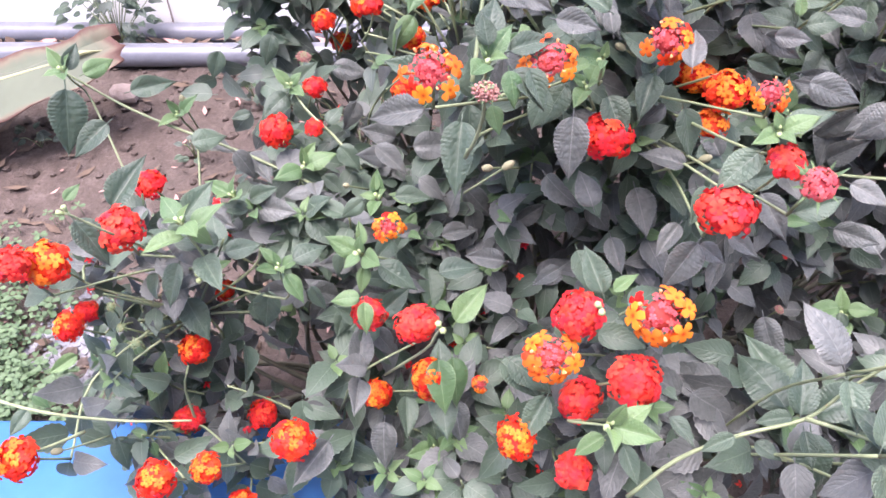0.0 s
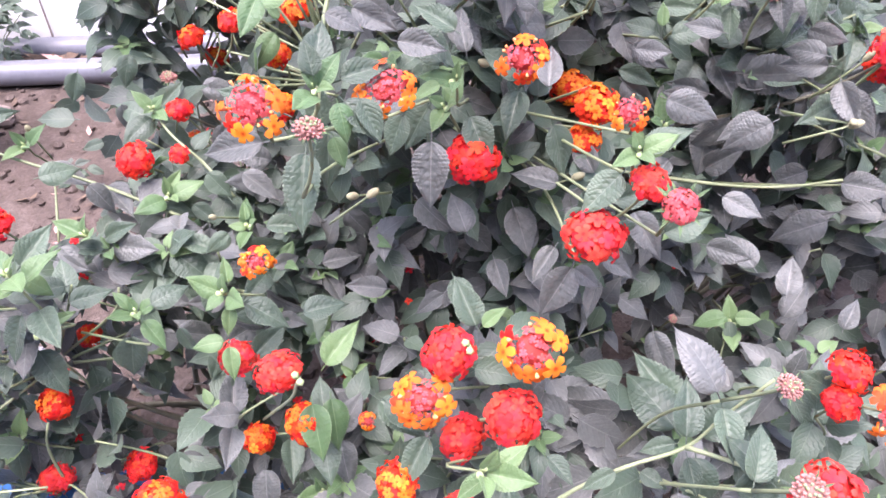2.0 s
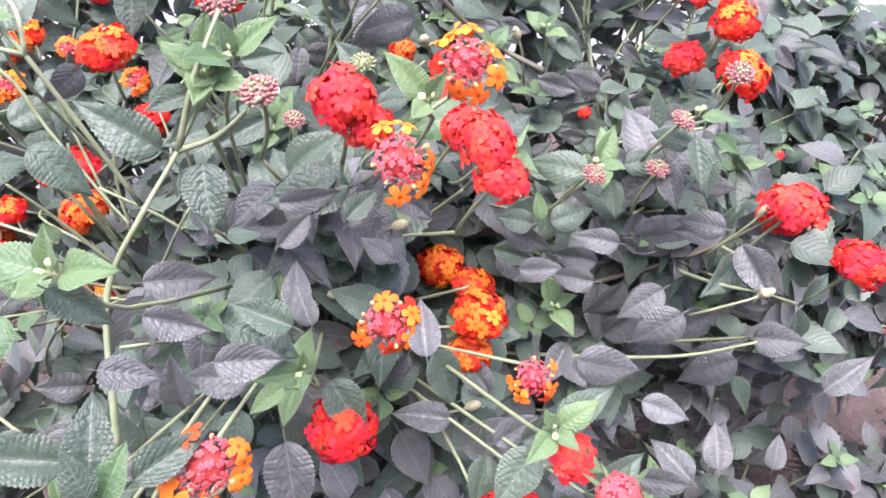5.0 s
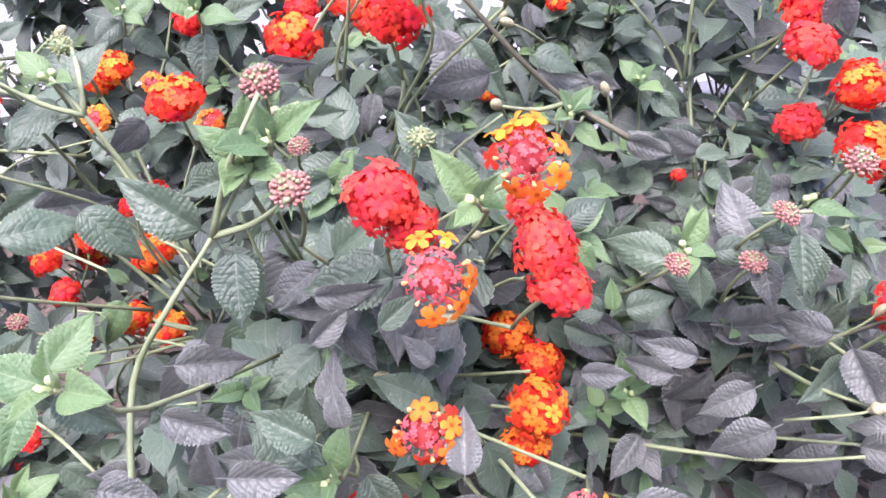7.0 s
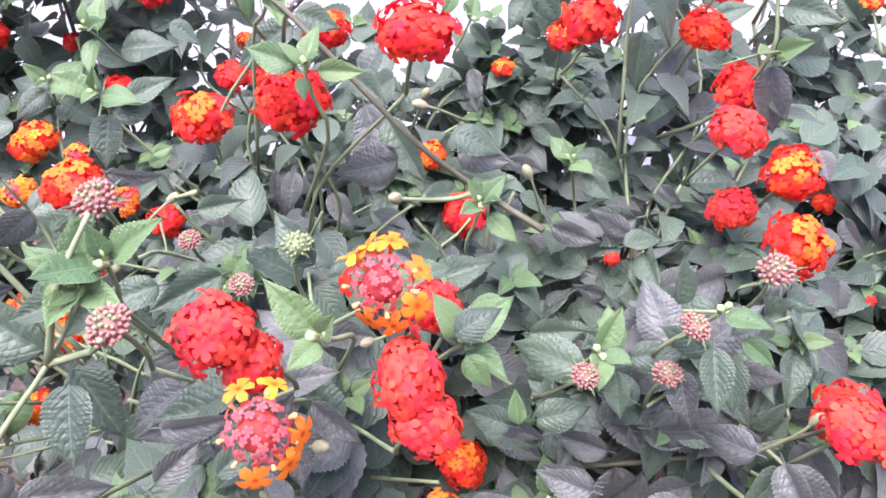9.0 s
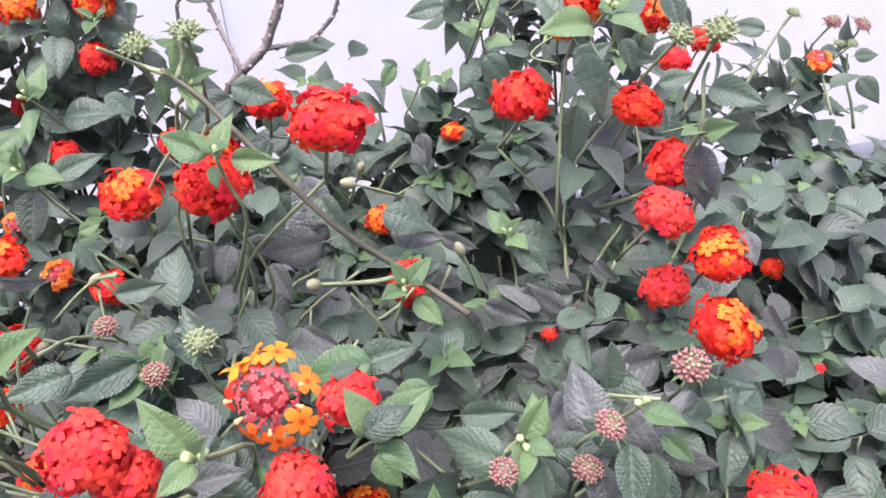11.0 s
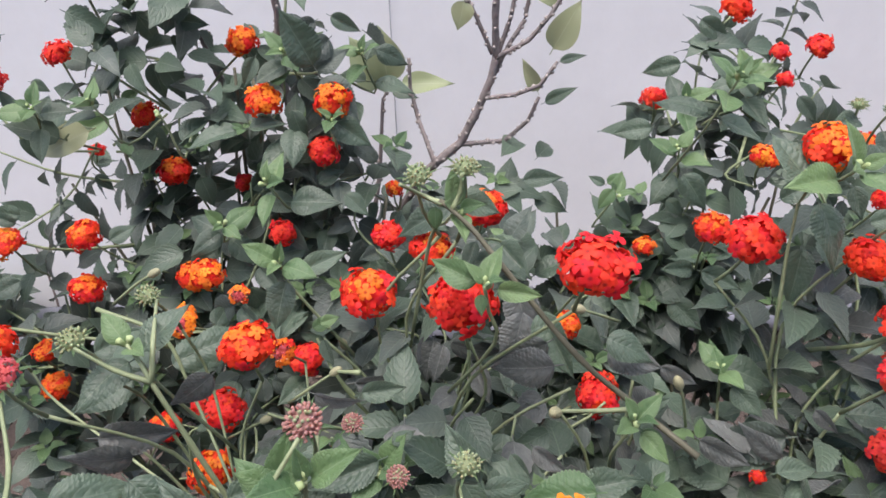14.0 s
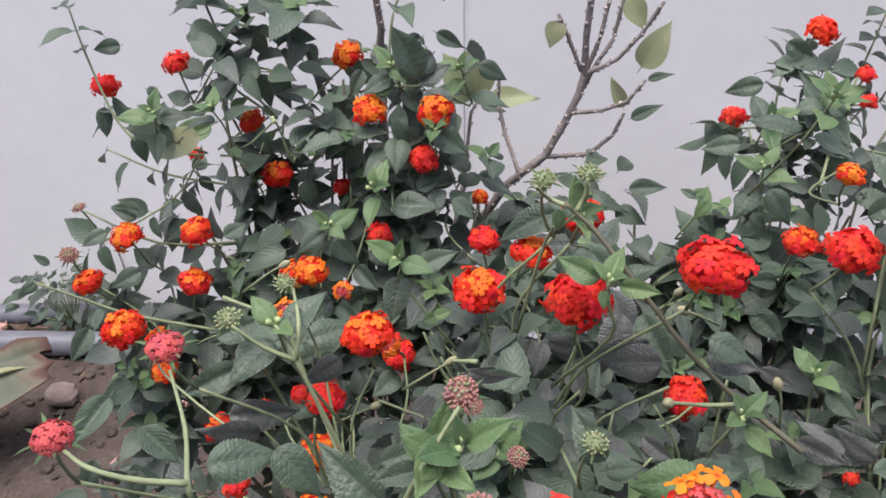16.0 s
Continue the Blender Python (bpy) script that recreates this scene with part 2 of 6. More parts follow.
def leaf_shape(rows, halves, width, fold, droop, teeth, twist, quilt=0.0, curl=0.0):
    """An ovate blade one long, its base at the origin, with its stalk. It swells between sunken side veins and is scalloped at the edge."""
    verts, uvs, faces = [], [], []
    cols = 2 * halves + 1
    for i in range(rows + 1):
        v = i / rows
        w = width * 0.5 * (v ** 0.58) * ((1 - v) ** 1.14) / 0.33
        notch = (-1.0, 0.35, 0.65)[i % 3] if rows > 40 else (1 if i % 2 else -1)
        w *= 1 + 0.055 * teeth * notch * (0.12 < v < 0.97)
        w = max(w, 0.004)
        for j in range(cols):
            u = j / halves - 1
            side = abs(u)
            wander = noise.noise(Vector((u * 2.2, v * 6.0, width * 37 + fold * 11)))
            swell = abs(math.sin(math.pi * (8.0 * v - 7.5 * (side * 0.5) ** 1.3 + 0.3 * wander))) ** 0.7 * (0.85 + 0.8 * noise.noise(Vector((u * 5, v * 11, width * 53))))
            z = 0.010 * teeth * notch * max(0, side - 0.5) + fold * side * w - curl * side * side * w - droop * v * v + 0.018 * math.sin(9 * v + 2 * u) * side + twist * u * v * w
            z += quilt * swell * min(1.0, side * 4) * (1 - 0.6 * side * side) * min(1.0, w * 8)
            y = 0.12 + 0.88 * v - 0.03 * side * v
            verts.append((u * w, y, z))
            uvs.append((0.5 + 0.5 * u, v))
    for i in range(rows):
        for j in range(cols - 1):
            a = i * cols + j
            faces.append((a, a + 1, a + cols + 1, a + cols))
    o = len(verts)
    for y, r in ((0, 0.011), (0.14, 0.013)):
        for k in range(3):
            t = 2 * math.pi * k / 3
            verts.append((r * math.cos(t), y, r * math.sin(t) - 0.008))
            uvs.append((0.4, 0.3))
    faces += [(o + k, o + (k + 1) % 3, o + 3 + (k + 1) % 3, o + 3 + k) for k in range(3)]
    return np.array(verts) * BLADE, faces, np.array(uvs)


SHAPES = [leaf_shape(54, 4, 0.52, 0.55, 0.10, 1, 0.1, 0.013, 0.35), leaf_shape(54, 4, 0.46, 0.75, 0.20, 1, -0.2, 0.012, 0.35), leaf_shape(54, 4, 0.54, 0.42, 0.32, 1, 0.2, 0.014, 0.45), leaf_shape(54, 4, 0.45, 0.95, 0.06, 1, 0.0, 0.012, 0.40)]
SMOOTH = leaf_shape(14, 2, 0.55, 0.25, 0.12, 0, 0.15)
SIMPLE = [leaf_shape(16, 1, 0.52, 0.30, 0.12, 0.9, 0.1), leaf_shape(16, 1, 0.46, 0.55, 0.24, 0.9, -0.2), leaf_shape(16, 1, 0.54, 0.2, 0.32, 0.9, 0.2)]
LEAF_MESH = {key: [mesh_of("leaf", v, f, m, uv) for v, f, uv in SHAPES] for key, m in (("old", LEAF_OLD), ("mid", LEAF_MID), ("new", LEAF_NEW), ("pale", LEAF_PALE), ("back", LEAF_BACK))}


LEAF_MESH["smooth"] = [mesh_of("leaf", *SMOOTH[:2], LEAF_SMOOTH, SMOOTH[2])]


BRACT = [mesh_of("bract", v, f, LEAF_NEW, uv) for v, f, uv in SIMPLE]


# ---- flower shapes ----
def floret_data(seed):
    """Five broad rounded lobes round a small throat, on a tube."""
    rng = random.Random(seed)
    verts, uvs, faces = [(0, 0, -0.16)], [(0, 0)], []
    tilt, way = rng.uniform(0, 0.14), rng.random() * 6.28
    for k in range(5):
        a, lift, big = 2 * math.pi * k / 5 + rng.uniform(-.12, .12), rng.uniform(-.34, .16), rng.uniform(0.88, 1.12)
        for da, r, z in ((-0.63, 0.42, -0.08), (-0.46, 0.83, -0.03), (-0.23, 1.04, -0.15), (0.23, 1.04, -0.15), (0.46, 0.83, -0.03)):
            r *= big if r > 0.6 else 1
            verts.append((r * math.cos(a + da), r * math.sin(a + da), z + lift * r * r + tilt * r * math.cos(a + da - way)))
            uvs.append((r, 0))
        verts.append((0.60 * math.cos(a), 0.60 * math.sin(a), 0.07 + lift * 0.36 + tilt * 0.6 * math.cos(a - way)))
        uvs.append((0.6, 0))
    for k in range(5):
        b, c = 1 + 6 * k, 1 + 6 * ((k + 1) % 5)
        m = b + 5
        faces += [(0, b, m), (b, b + 1, m), (b + 1, b + 2, m), (b + 2, b + 3, m), (b + 3, b + 4, m), (b + 4, c, m), (c, 0, m)]
    o = len(verts)
    for z, r in ((-0.12, 0.2), (-1.5, 0.12)):
        for k in range(5):
            verts.append((r * math.cos(k * 1.2566), r * math.sin(k * 1.2566), z))
            uvs.append((0.5, 0))
    faces += [(o + k, o + 5 + k, o + 5 + (k + 1) % 5, o + (k + 1) % 5) for k in range(5)]
    return verts, faces, uvs


FLORET = {k: [mesh_of("floret", *floret_data(s)[:2], m, floret_data(s)[2]) for s in range(4)] for k, m in PETAL.items()}


def bud_data(sides=5):
    verts, faces = [], []
    for z, r in ((-0.9, 0.3), (-0.1, 0.48), (0.35, 0.56), (0.6, 0.3)):
        for k in range(sides):
            t = 2 * math.pi * k / sides
            verts.append((r * math.cos(t), r * math.sin(t), z))
    for i in range(3):
        for k in range(sides):
            j = (k + 1) % sides
            faces.append((i * sides + k, i * sides + j, i * sides + sides + j, i * sides + sides + k))
    faces.append(tuple(3 * sides + k for k in range(sides)))
    return verts, faces


BV, BF = bud_data()
def ring_points(n, low):
    """n even directions on a dome, from its top down."""
    out = []
    for i in range(n):
        c = 1 - (i + 0.5) / n * (1 - math.cos(low))
        s, t = math.sqrt(max(0, 1 - c * c)), i * 2.39996
        out.append((s * math.cos(t), s * math.sin(t), c))
    return out


BUD = {k: mesh_of("bud", BV, BF, m) for k, m in (("cream", BUD_TIP), ("green", BUD_GREEN))}


def dome_data(r, flat, low, rings=6, sides=10):
    verts, faces = [(0, 0, r * flat)], []
    for i in range(1, rings + 1):
        a = math.pi * low * i / rings
        for k in range(sides):
            t = 2 * math.pi * k / sides
            verts.append((r * math.sin(a) * math.cos(t), r * math.sin(a) * math.sin(t), r * flat * math.cos(a)))
    faces += [(0, 1 + k, 1 + (k + 1) % sides) for k in range(sides)]
    for i in range(rings - 1):
        for k in range(sides):
            j = (k + 1) % sides
            a = 1 + i * sides
            faces.append((a + k, a + sides + k, a + sides + j, a + j))
    faces.append(tuple(1 + (rings - 1) * sides + k for k in range(sides)))
    return verts, faces


def tuft(tone, seed, count=24, low=1.85, sizes=(0.23, 0.28), flat=0.85, sink=0.25, name="flower_head", centre=None, buds=False, mini=False):
    """The inner florets or closed buds of a head, packed on its dome."""
    rng = random.Random(seed)
    v, f = dome_data(0.5 if mini else 0.62 if buds else 0.76, flat * 0.95, 0.62)
    pieces, uvs = [([Vector(q) - Vector((0, 0, sink)) for q in v], f, 0)], [(0.2 if buds else 0.5, 0)] * len(v)
    points = ring_points(count, low) if buds else ring_points(2 * count, low)[1::2]
    for i, d in enumerate(points):
        d = unit(Vector(d) + Vector((rng.uniform(-.08, .08), rng.uniform(-.08, .08), rng.uniform(-.06, .06))))
        lean = d + Vector((rng.uniform(-.35, .35), rng.uniform(-.35, .35), rng.uniform(-.15, .25)))
        far = rng.uniform(0.70, 0.82) if buds else rng.uniform(0.80, 0.98)
        m = upright(Vector((d.x, d.y, d.z * flat)) * far - Vector((0, 0, sink)), lean, rng.uniform(*sizes), rng.random() * 6.28)
        if mini:
            fv, ff, fu = floret_data(seed * 50 + i)
            fu = [(0.35 + 0.5 * q[0], 0) for q in fu]
        elif buds:
            fv, ff = bud_data(6)
            fu = [(0.5 + 0.07 * (q // 6), 0) for q in range(len(fv))]
        else:
            fv, ff, fu = floret_data(seed * 50 + i)
        pieces.append(([m @ Vector(q) for q in fv], ff, 1 if centre and i < count * 0.14 else 0))
        uvs += fu
    v, f, s = joined(pieces)
    return mesh_of(name, v, f, [PETAL[tone], PETAL[centre or tone]], uvs, slots=s)


CORE = {k: [tuft(k, 3 * i + 1), tuft(k, 3 * i + 2)] for i, k in enumerate(("red", "rose", "scarlet"))}
BUDS = {
    "Y": [tuft("bud", 21, 34, 1.35, (0.095, 0.135), 0.60, 0.02, buds=True, mini=True), tuft("bud", 22, 32, 1.35, (0.10, 0.14), 0.64, 0.02, buds=True, mini=True)],
    "B": [tuft("bud", 27, 40, 1.5, (0.10, 0.14), 0.66, 0.02, buds=True, mini=True), tuft("bud", 28, 38, 1.5, (0.105, 0.145), 0.7, 0.02, buds=True, mini=True)],
    "K": [tuft("bud", 29, 40, 1.7, (0.15, 0.20), 0.7, 0.0, buds=True, mini=True), tuft("bud", 30, 36, 1.7, (0.16, 0.21), 0.7, 0.0, buds=True, mini=True)],
    "P": [tuft("blush", 23, 62, 1.7, (0.13, 0.18), 0.66, 0.0, centre="lime", buds=True), tuft("blush", 24, 56, 1.7, (0.14, 0.19), 0.7, 0.0, centre="lime", buds=True)],
    "G": [tuft("lime", 25, 44, 1.6, (0.11, 0.16), 0.75, 0.0, buds=True), tuft("lime", 26, 40, 1.6, (0.12, 0.17), 0.8, 0.0, buds=True)],
}
SPENT = mesh_of("spent_head", *dome_data(1.0, 1.25, 0.95), FRUIT)
RADIUS = 0.0176


def flower_head(shrub, base, kind, p, up, size, rng):
    """A lantana head: its inner tuft or bud dome, and the florets or bracts round it."""
    r = RADIUS * size
    words = {"R": "red domed flower head, fully open", "M": "red flower head with an orange middle", "O": "orange flower head edged with red", "Y": "half-open flower head, orange ring round rose buds", "B": "opening flower head, rose buds with few orange florets",
             "P": "closed pink flower bud head", "K": "bright rose flower bud head about to open", "G": "tight green bud cluster"}[kind]
    main = "scarlet" if kind in "MO" else "rose" if rosy(p) else "scarlet" if p[1] > 0.7 and rng.random() < 0.3 else "red"
    core = (BUDS[kind] if kind in BUDS else CORE[main])[rng.randrange(2)]
    head = child("flower_head", core, shrub, upright(Vector(p) - base, up, r, rng.random() * 6.28) @ Matrix.Diagonal((rng.uniform(0.92, 1.08), rng.uniform(0.92, 1.08), rng.uniform(0.88, 1.02), 1)), words)
    if kind in "PGK":
        for k in range(9):
            t = k * 0.698 + rng.uniform(-.2, .2)
            out = Vector((math.cos(t), math.sin(t), 0))
            l = rng.uniform(0.65, 1.05)
            child("bract", BRACT[k % 3], head, leaf_at(out * 0.45 + Vector((0, 0, -0.1)), out + Vector((0, 0, rng.uniform(-.1, .7))), Vector((0, 0, 1)), (0.30, l, 0.6)))
        return head
    if kind == "B":
        rings = []
        for k in range(8):
            t = k * 0.785 + rng.uniform(-.35, .35)
            rings.append((math.cos(t), math.sin(t), rng.uniform(-0.1, 0.3)))
        for k in range(7):
            t = k * 0.898 + rng.uniform(-.2, .2)
            d = Vector((math.cos(t), math.sin(t), rng.uniform(0.0, 0.45)))
            child("bud", BUD["cream"], head, upright(d * 0.82, d + Vector((0, 0, 0.3)), rng.uniform(0.10, 0.15), t))
    elif kind == "Y":
        rings = []
        for k in range(9):
            t = k * 0.698 + rng.uniform(-.22, .22)
            rings.append((math.cos(t), math.sin(t), rng.uniform(-0.08, 0.28)))
        for k in range(5):
            t = k * 1.2566 + rng.uniform(-.4, .4)
            rings.append((math.cos(t) * 0.9, math.sin(t) * 0.9, rng.uniform(0.3, 0.55)))
        for k in range(6):
            t = rng.random() * 6.28
            d = Vector((math.cos(t), math.sin(t), rng.uniform(0.25, 0.75)))
            child("bud", BUD["cream"], head, upright(d * 0.76, d + Vector((0, 0, 0.5)), rng.uniform(0.11, 0.16), t))
    else:
        rings = ring_points(52 if size > 0.6 else 40, 1.9)[::2]
    n = len(rings)
    for i, d in enumerate(rings):
        depth, x = i / n, rng.random()
        d = unit(Vector(d) + Vector((rng.uniform(-.09, .09), rng.uniform(-.09, .09), rng.uniform(-.07, .07))))
        if kind == "R":
            tone = main if x < 0.9 else "scarlet" if main == "red" else "red"
        elif kind == "M":
            tone = "orange" if depth < 0.16 else ("scarlet" if x < 0.65 else "red")
        elif kind == "O":
            tone = ("orange" if x < 0.65 else "yellow") if depth < 0.42 else ("scarlet" if x < 0.72 else "orange")
        else:
            if x < 0.16:
                continue
            x = rng.random()
            tone = ("orange" if x < 0.45 else "yellow" if x < (0.9 if kind == "B" else 0.65) else "scarlet") if i < 9 else ("yellow" if x < 0.55 else "orange")
        if kind in "YB":
            q, lean, scale = d * (rng.uniform(0.95, 1.1) if kind == "B" else rng.uniform(0.84, 0.98)), Vector((0, 0, rng.uniform(0.4, 1.0))), rng.uniform(0.34, 0.42)
        else:
            q, lean, scale = Vector((d.x, d.y, d.z * 0.85)) * rng.uniform(0.92, 1.14) - Vector((0, 0, 0.25)), Vector((0, 0, rng.uniform(-.15, .35))), rng.uniform(0.27, 0.335)
        child("floret", FLORET[tone][rng.randrange(4)], head, upright(q, d + lean + Vector((rng.uniform(-.36, .36), rng.uniform(-.36, .36), 0)), scale, rng.random() * 6.28))
    return head


def rosy(p):
    return (p[1] < 0.46 and p[0] < 0.3) or (p[1] < 0.64 and p[2] > 0.60)


# ---- setting: ground, wall, pipes ----
def ground_height(x, y):
    near = max(0.0, 1 - max(0, abs(x) - 1.6) / 0.6) * max(0.0, 1 - max(0, abs(y - 0.8) - 1.1) / 0.4)
    v = noise.noise(Vector((x * 3, y * 3, 0))) * 0.012 + noise.noise(Vector((x * 13, y * 13, 3))) * 0.012 + noise.noise(Vector((x * 34, y * 34, 7))) * 0.008
    return near * v - 0.006


def axis_steps(lo, hi, step, far):
    out, s, p = [], step, lo
    while p > -far:
        s *= 1.6
        p -= s
        out.append(p)
    out = out[::-1] + [lo + i * step for i in range(int((hi - lo) / step) + 1)]
    s, p = step, out[-1]
    while p < far:
        s *= 1.6
        p += s
        out.append(p)
    return out


xs, ys = axis_steps(-1.5, 1.7, 0.022, 300), axis_steps(-0.1, 1.74, 0.022, 300)
gv = [(x, y, ground_height(x, y)) for y in ys for x in xs]
gf = [(j * len(xs) + i, j * len(xs) + i + 1, (j + 1) * len(xs) + i + 1, (j + 1) * len(xs) + i) for j in range(len(ys) - 1) for i in range(len(xs) - 1)]
ground = tagged(new("ground", mesh_of("ground", gv, gf, SOIL)), "bare brown garden soil, lumpy and dry", "ground", kind="structure")


def box_mesh(name, lo, hi, mat, bevel=0.004, segments=2):
    bm = bmesh.new()
    bmesh.ops.create_cube(bm, size=1.0)
    for v in bm.verts:
        v.co = Vector([lo[i] + (v.co[i] + 0.5) * (hi[i] - lo[i]) for i in range(3)])
    bmesh.ops.bevel(bm, geom=bm.edges[:], offset=bevel, segments=segments, affect="EDGES", profile=0.6)
    me = bpy.data.meshes.new(name)
    bm.to_mesh(me)
    bm.free()
    me.materials.append(mat)
    return me


tagged(new("wall_back", box_mesh("wall_back", (-4.0, 1.72, -0.1), (5.0, 1.90, 2.3), WALL, 0.01)), "white plastered garden wall, faintly mottled", "wall", kind="structure")

# Unseen wall added behind the camera, cutting low sky light from the front.
tagged(new("wall_front", box_mesh("wall_front", (-4.0, -2.1, -0.1), (5.0, -1.9, 2.6), CEMENT, 0.01)), "unseen plain grey cement wall added to cut low front light", "wall", kind="structure")


def conduit(y, z, r, label):
    """A long conduit with couplings, lying on the ground along the wall."""
    rng = random.Random(int(y * 1000))
    path = [Vector((x * 0.25, y + rng.uniform(-.004, .004), z + rng.uniform(-.002, .002))) for x in range(-14, 19)]
    thing = tagged(new("conduit_pipe"), label, "pipe", "pipes along the wall")
    thing.location = (0, y, 0)
    local = [p - Vector((0, y, 0)) for p in path]
    child("pipe", mesh_of("pipe", *tube_data(local, [r] * len(local), 14), PIPE), thing)
    for x in (-1.35, 0.35, 1.9):
        child("coupling", mesh_of("coupling", *tube_data([(x, 0, z), (x + 0.005, 0, z), (x + 0.055, 0, z), (x + 0.06, 0, z)], [r * 1.0, r * 1.16, r * 1.16, r], 14), PIPE), thing, None, "wider pipe coupling")


conduit(1.565, 0.026, 0.028, "grey plastic conduit pipe lying on the soil")
conduit(1.672, 0.026, 0.026, "grey plastic conduit pipe against the white wall")

# ---- blue painted kerb ----
kerb = tagged(new("kerb", box_mesh("kerb", (-1.3, 0.12, -0.05), (-0.02, 0.528, 0.062), BLUE, 0.012, 3)), "glossy sky-blue painted low concrete kerb, worn edges", "kerb")


def rough_lump(name, r, seed, mat, flat=0.6, jag=0.35):
    verts, faces = dome_data(r, flat, 1.0, 7, 10)
    out = []
    for v in verts:
        v = Vector(v)
        k = 1 + jag * noise.noise(v / r * 1.3 + Vector((seed * 7.1, 0, 0)))
        out.append(v * k)
    return mesh_of(name, out, faces, mat, smooth=False)


stone = tagged(new("stone", rough_lump("stone", 0.034, 3, STONE)), "reddish-brown rough stone lying on the soil", "stone")
stone.location = (-0.715, 1.405, 0.012)

def scatter_mesh(name, count, place_one, mats):
    rng = random.Random(len(name) * 17)
    return joined([place_one(rng) for _ in range(count)])


def clod(rng):
    x, y = rng.uniform(-1.3, 1.5), rng.uniform(0.55, 1.55)
    r = 0.002 + 0.013 * rng.random() ** 4
    v, f = dome_data(r, 0.7, 1.0, 3, 6)
    c = Vector((x, y, ground_height(x, y) + r * 0.2))
    return [Vector(q) * rng.uniform(0.7, 1.25) + c for q in v], f, 0


def crumb(rng):
    a, q = rng.random() * 6.28, abs(rng.gauss(0, 0.05))
    x, y = -0.565 + q * math.cos(a) * 1.1, 0.70 + q * math.sin(a)
    r = 0.002 + 0.008 * rng.random() ** 3
    v, f = dome_data(r, 0.55, 1.0, 4, 7)
    c = Vector((x, y, ground_height(x, y) + r * 0.25))
    return [Vector(k) * rng.uniform(0.7, 1.3) + c for k in v], f, 0


v, f, s = scatter_mesh("cement_crumbs", 620, crumb, None)
tagged(new("cement_crumbs", mesh_of("cement_crumbs", v, f, CEMENT, smooth=False)), "whitish grey crumbs of spilt cement on soil", "cement", kind="stuff")

v, f, s = scatter_mesh("soil_clods", 2600, clod, None)
tagged(new("soil_clods", mesh_of("soil_clods", v, f, SOIL, smooth=False)), "small dry soil clods and crumbs", "soil", kind="stuff")


def litter_bit(rng):
    x, y = (rng.uniform(-1.2, 0.2), rng.uniform(0.6, 1.52)) if rng.random() < 0.7 else (rng.uniform(-1.2, 0.6), rng.uniform(1.597, 1.64))
    a, l = rng.random() * 6.28, rng.uniform(0.006, 0.026) * (1.3 if y > 1.59 else 1)
    d, n = Vector((math.cos(a), math.sin(a), rng.uniform(-.2, .3))), Vector((-math.sin(a), math.cos(a), rng.uniform(-.3, .3))) * rng.uniform(0.15, 0.45)
    c = Vector((x, y, ground_height(x, y) + (0.03 if y > 1.59 else 0.006)))
    return [c - d * l, c + n * l, c + d * l + Vector((0, 0, 0.004)), c - n * l], [(0, 1, 2, 3)], 0 if rng.random() < 0.85 else 1


v, f, s = scatter_mesh("leaf_litter", 620, litter_bit, None)
tagged(new("leaf_litter", mesh_of("leaf_litter", v, f, [LITTER, BUD_PINK], slots=s)), "dry brown leaf scraps and fallen pink petals", "litter", kind="stuff")


def clover_leaf(rng):
    while True:
        x, y = rng.gauss(-0.72, 0.14), 0.545 + abs(rng.gauss(0, 0.16))
        if (x + 0.565) ** 2 + (y - 0.70) ** 2 > 0.075 ** 2 or rng.random() < 0.1:
            if x < -0.42 and rng.random() < 1.1 - (x + 0.95) * 1.2:
                break
    h, r, a = rng.uniform(0.012, 0.045), rng.uniform(0.008, 0.0135), rng.random() * 6.28
    c = Vector((x, y, ground_height(x, y) + h))
    verts, faces = [], []
    for k in range(3):
        t = a + k * 2.094
        o = len(verts)
        for da, q, z in ((0, 0, 0), (-0.55, 0.8, 0.1), (-0.25, 1.08, 0.02), (0, 0.92, -0.1), (0.25, 1.08, 0.02), (0.55, 0.8, 0.1)):
            verts.append(c + Vector((r * q * math.cos(t + da), r * q * math.sin(t + da), r * z)))
        faces += [(o, o + 1, o + 2, o + 3), (o, o + 3, o + 4, o + 5)]
    o = len(verts)
    b = Vector((x + rng.uniform(-.008, .008), y, ground_height(x, y)))
    verts += [b, b + Vector((0.001, 0, 0)), c + Vector((0.001, 0, 0)), c]
    faces.append((o, o + 1, o + 2, o + 3))
    return verts, faces, 0


v, f, s = scatter_mesh("clover", 1200, clover_leaf, None)
tagged(new("clover_patch", mesh_of("clover_patch", v, f, CLOVER)), "patch of small three-leaved green clover", "clover", kind="stuff")


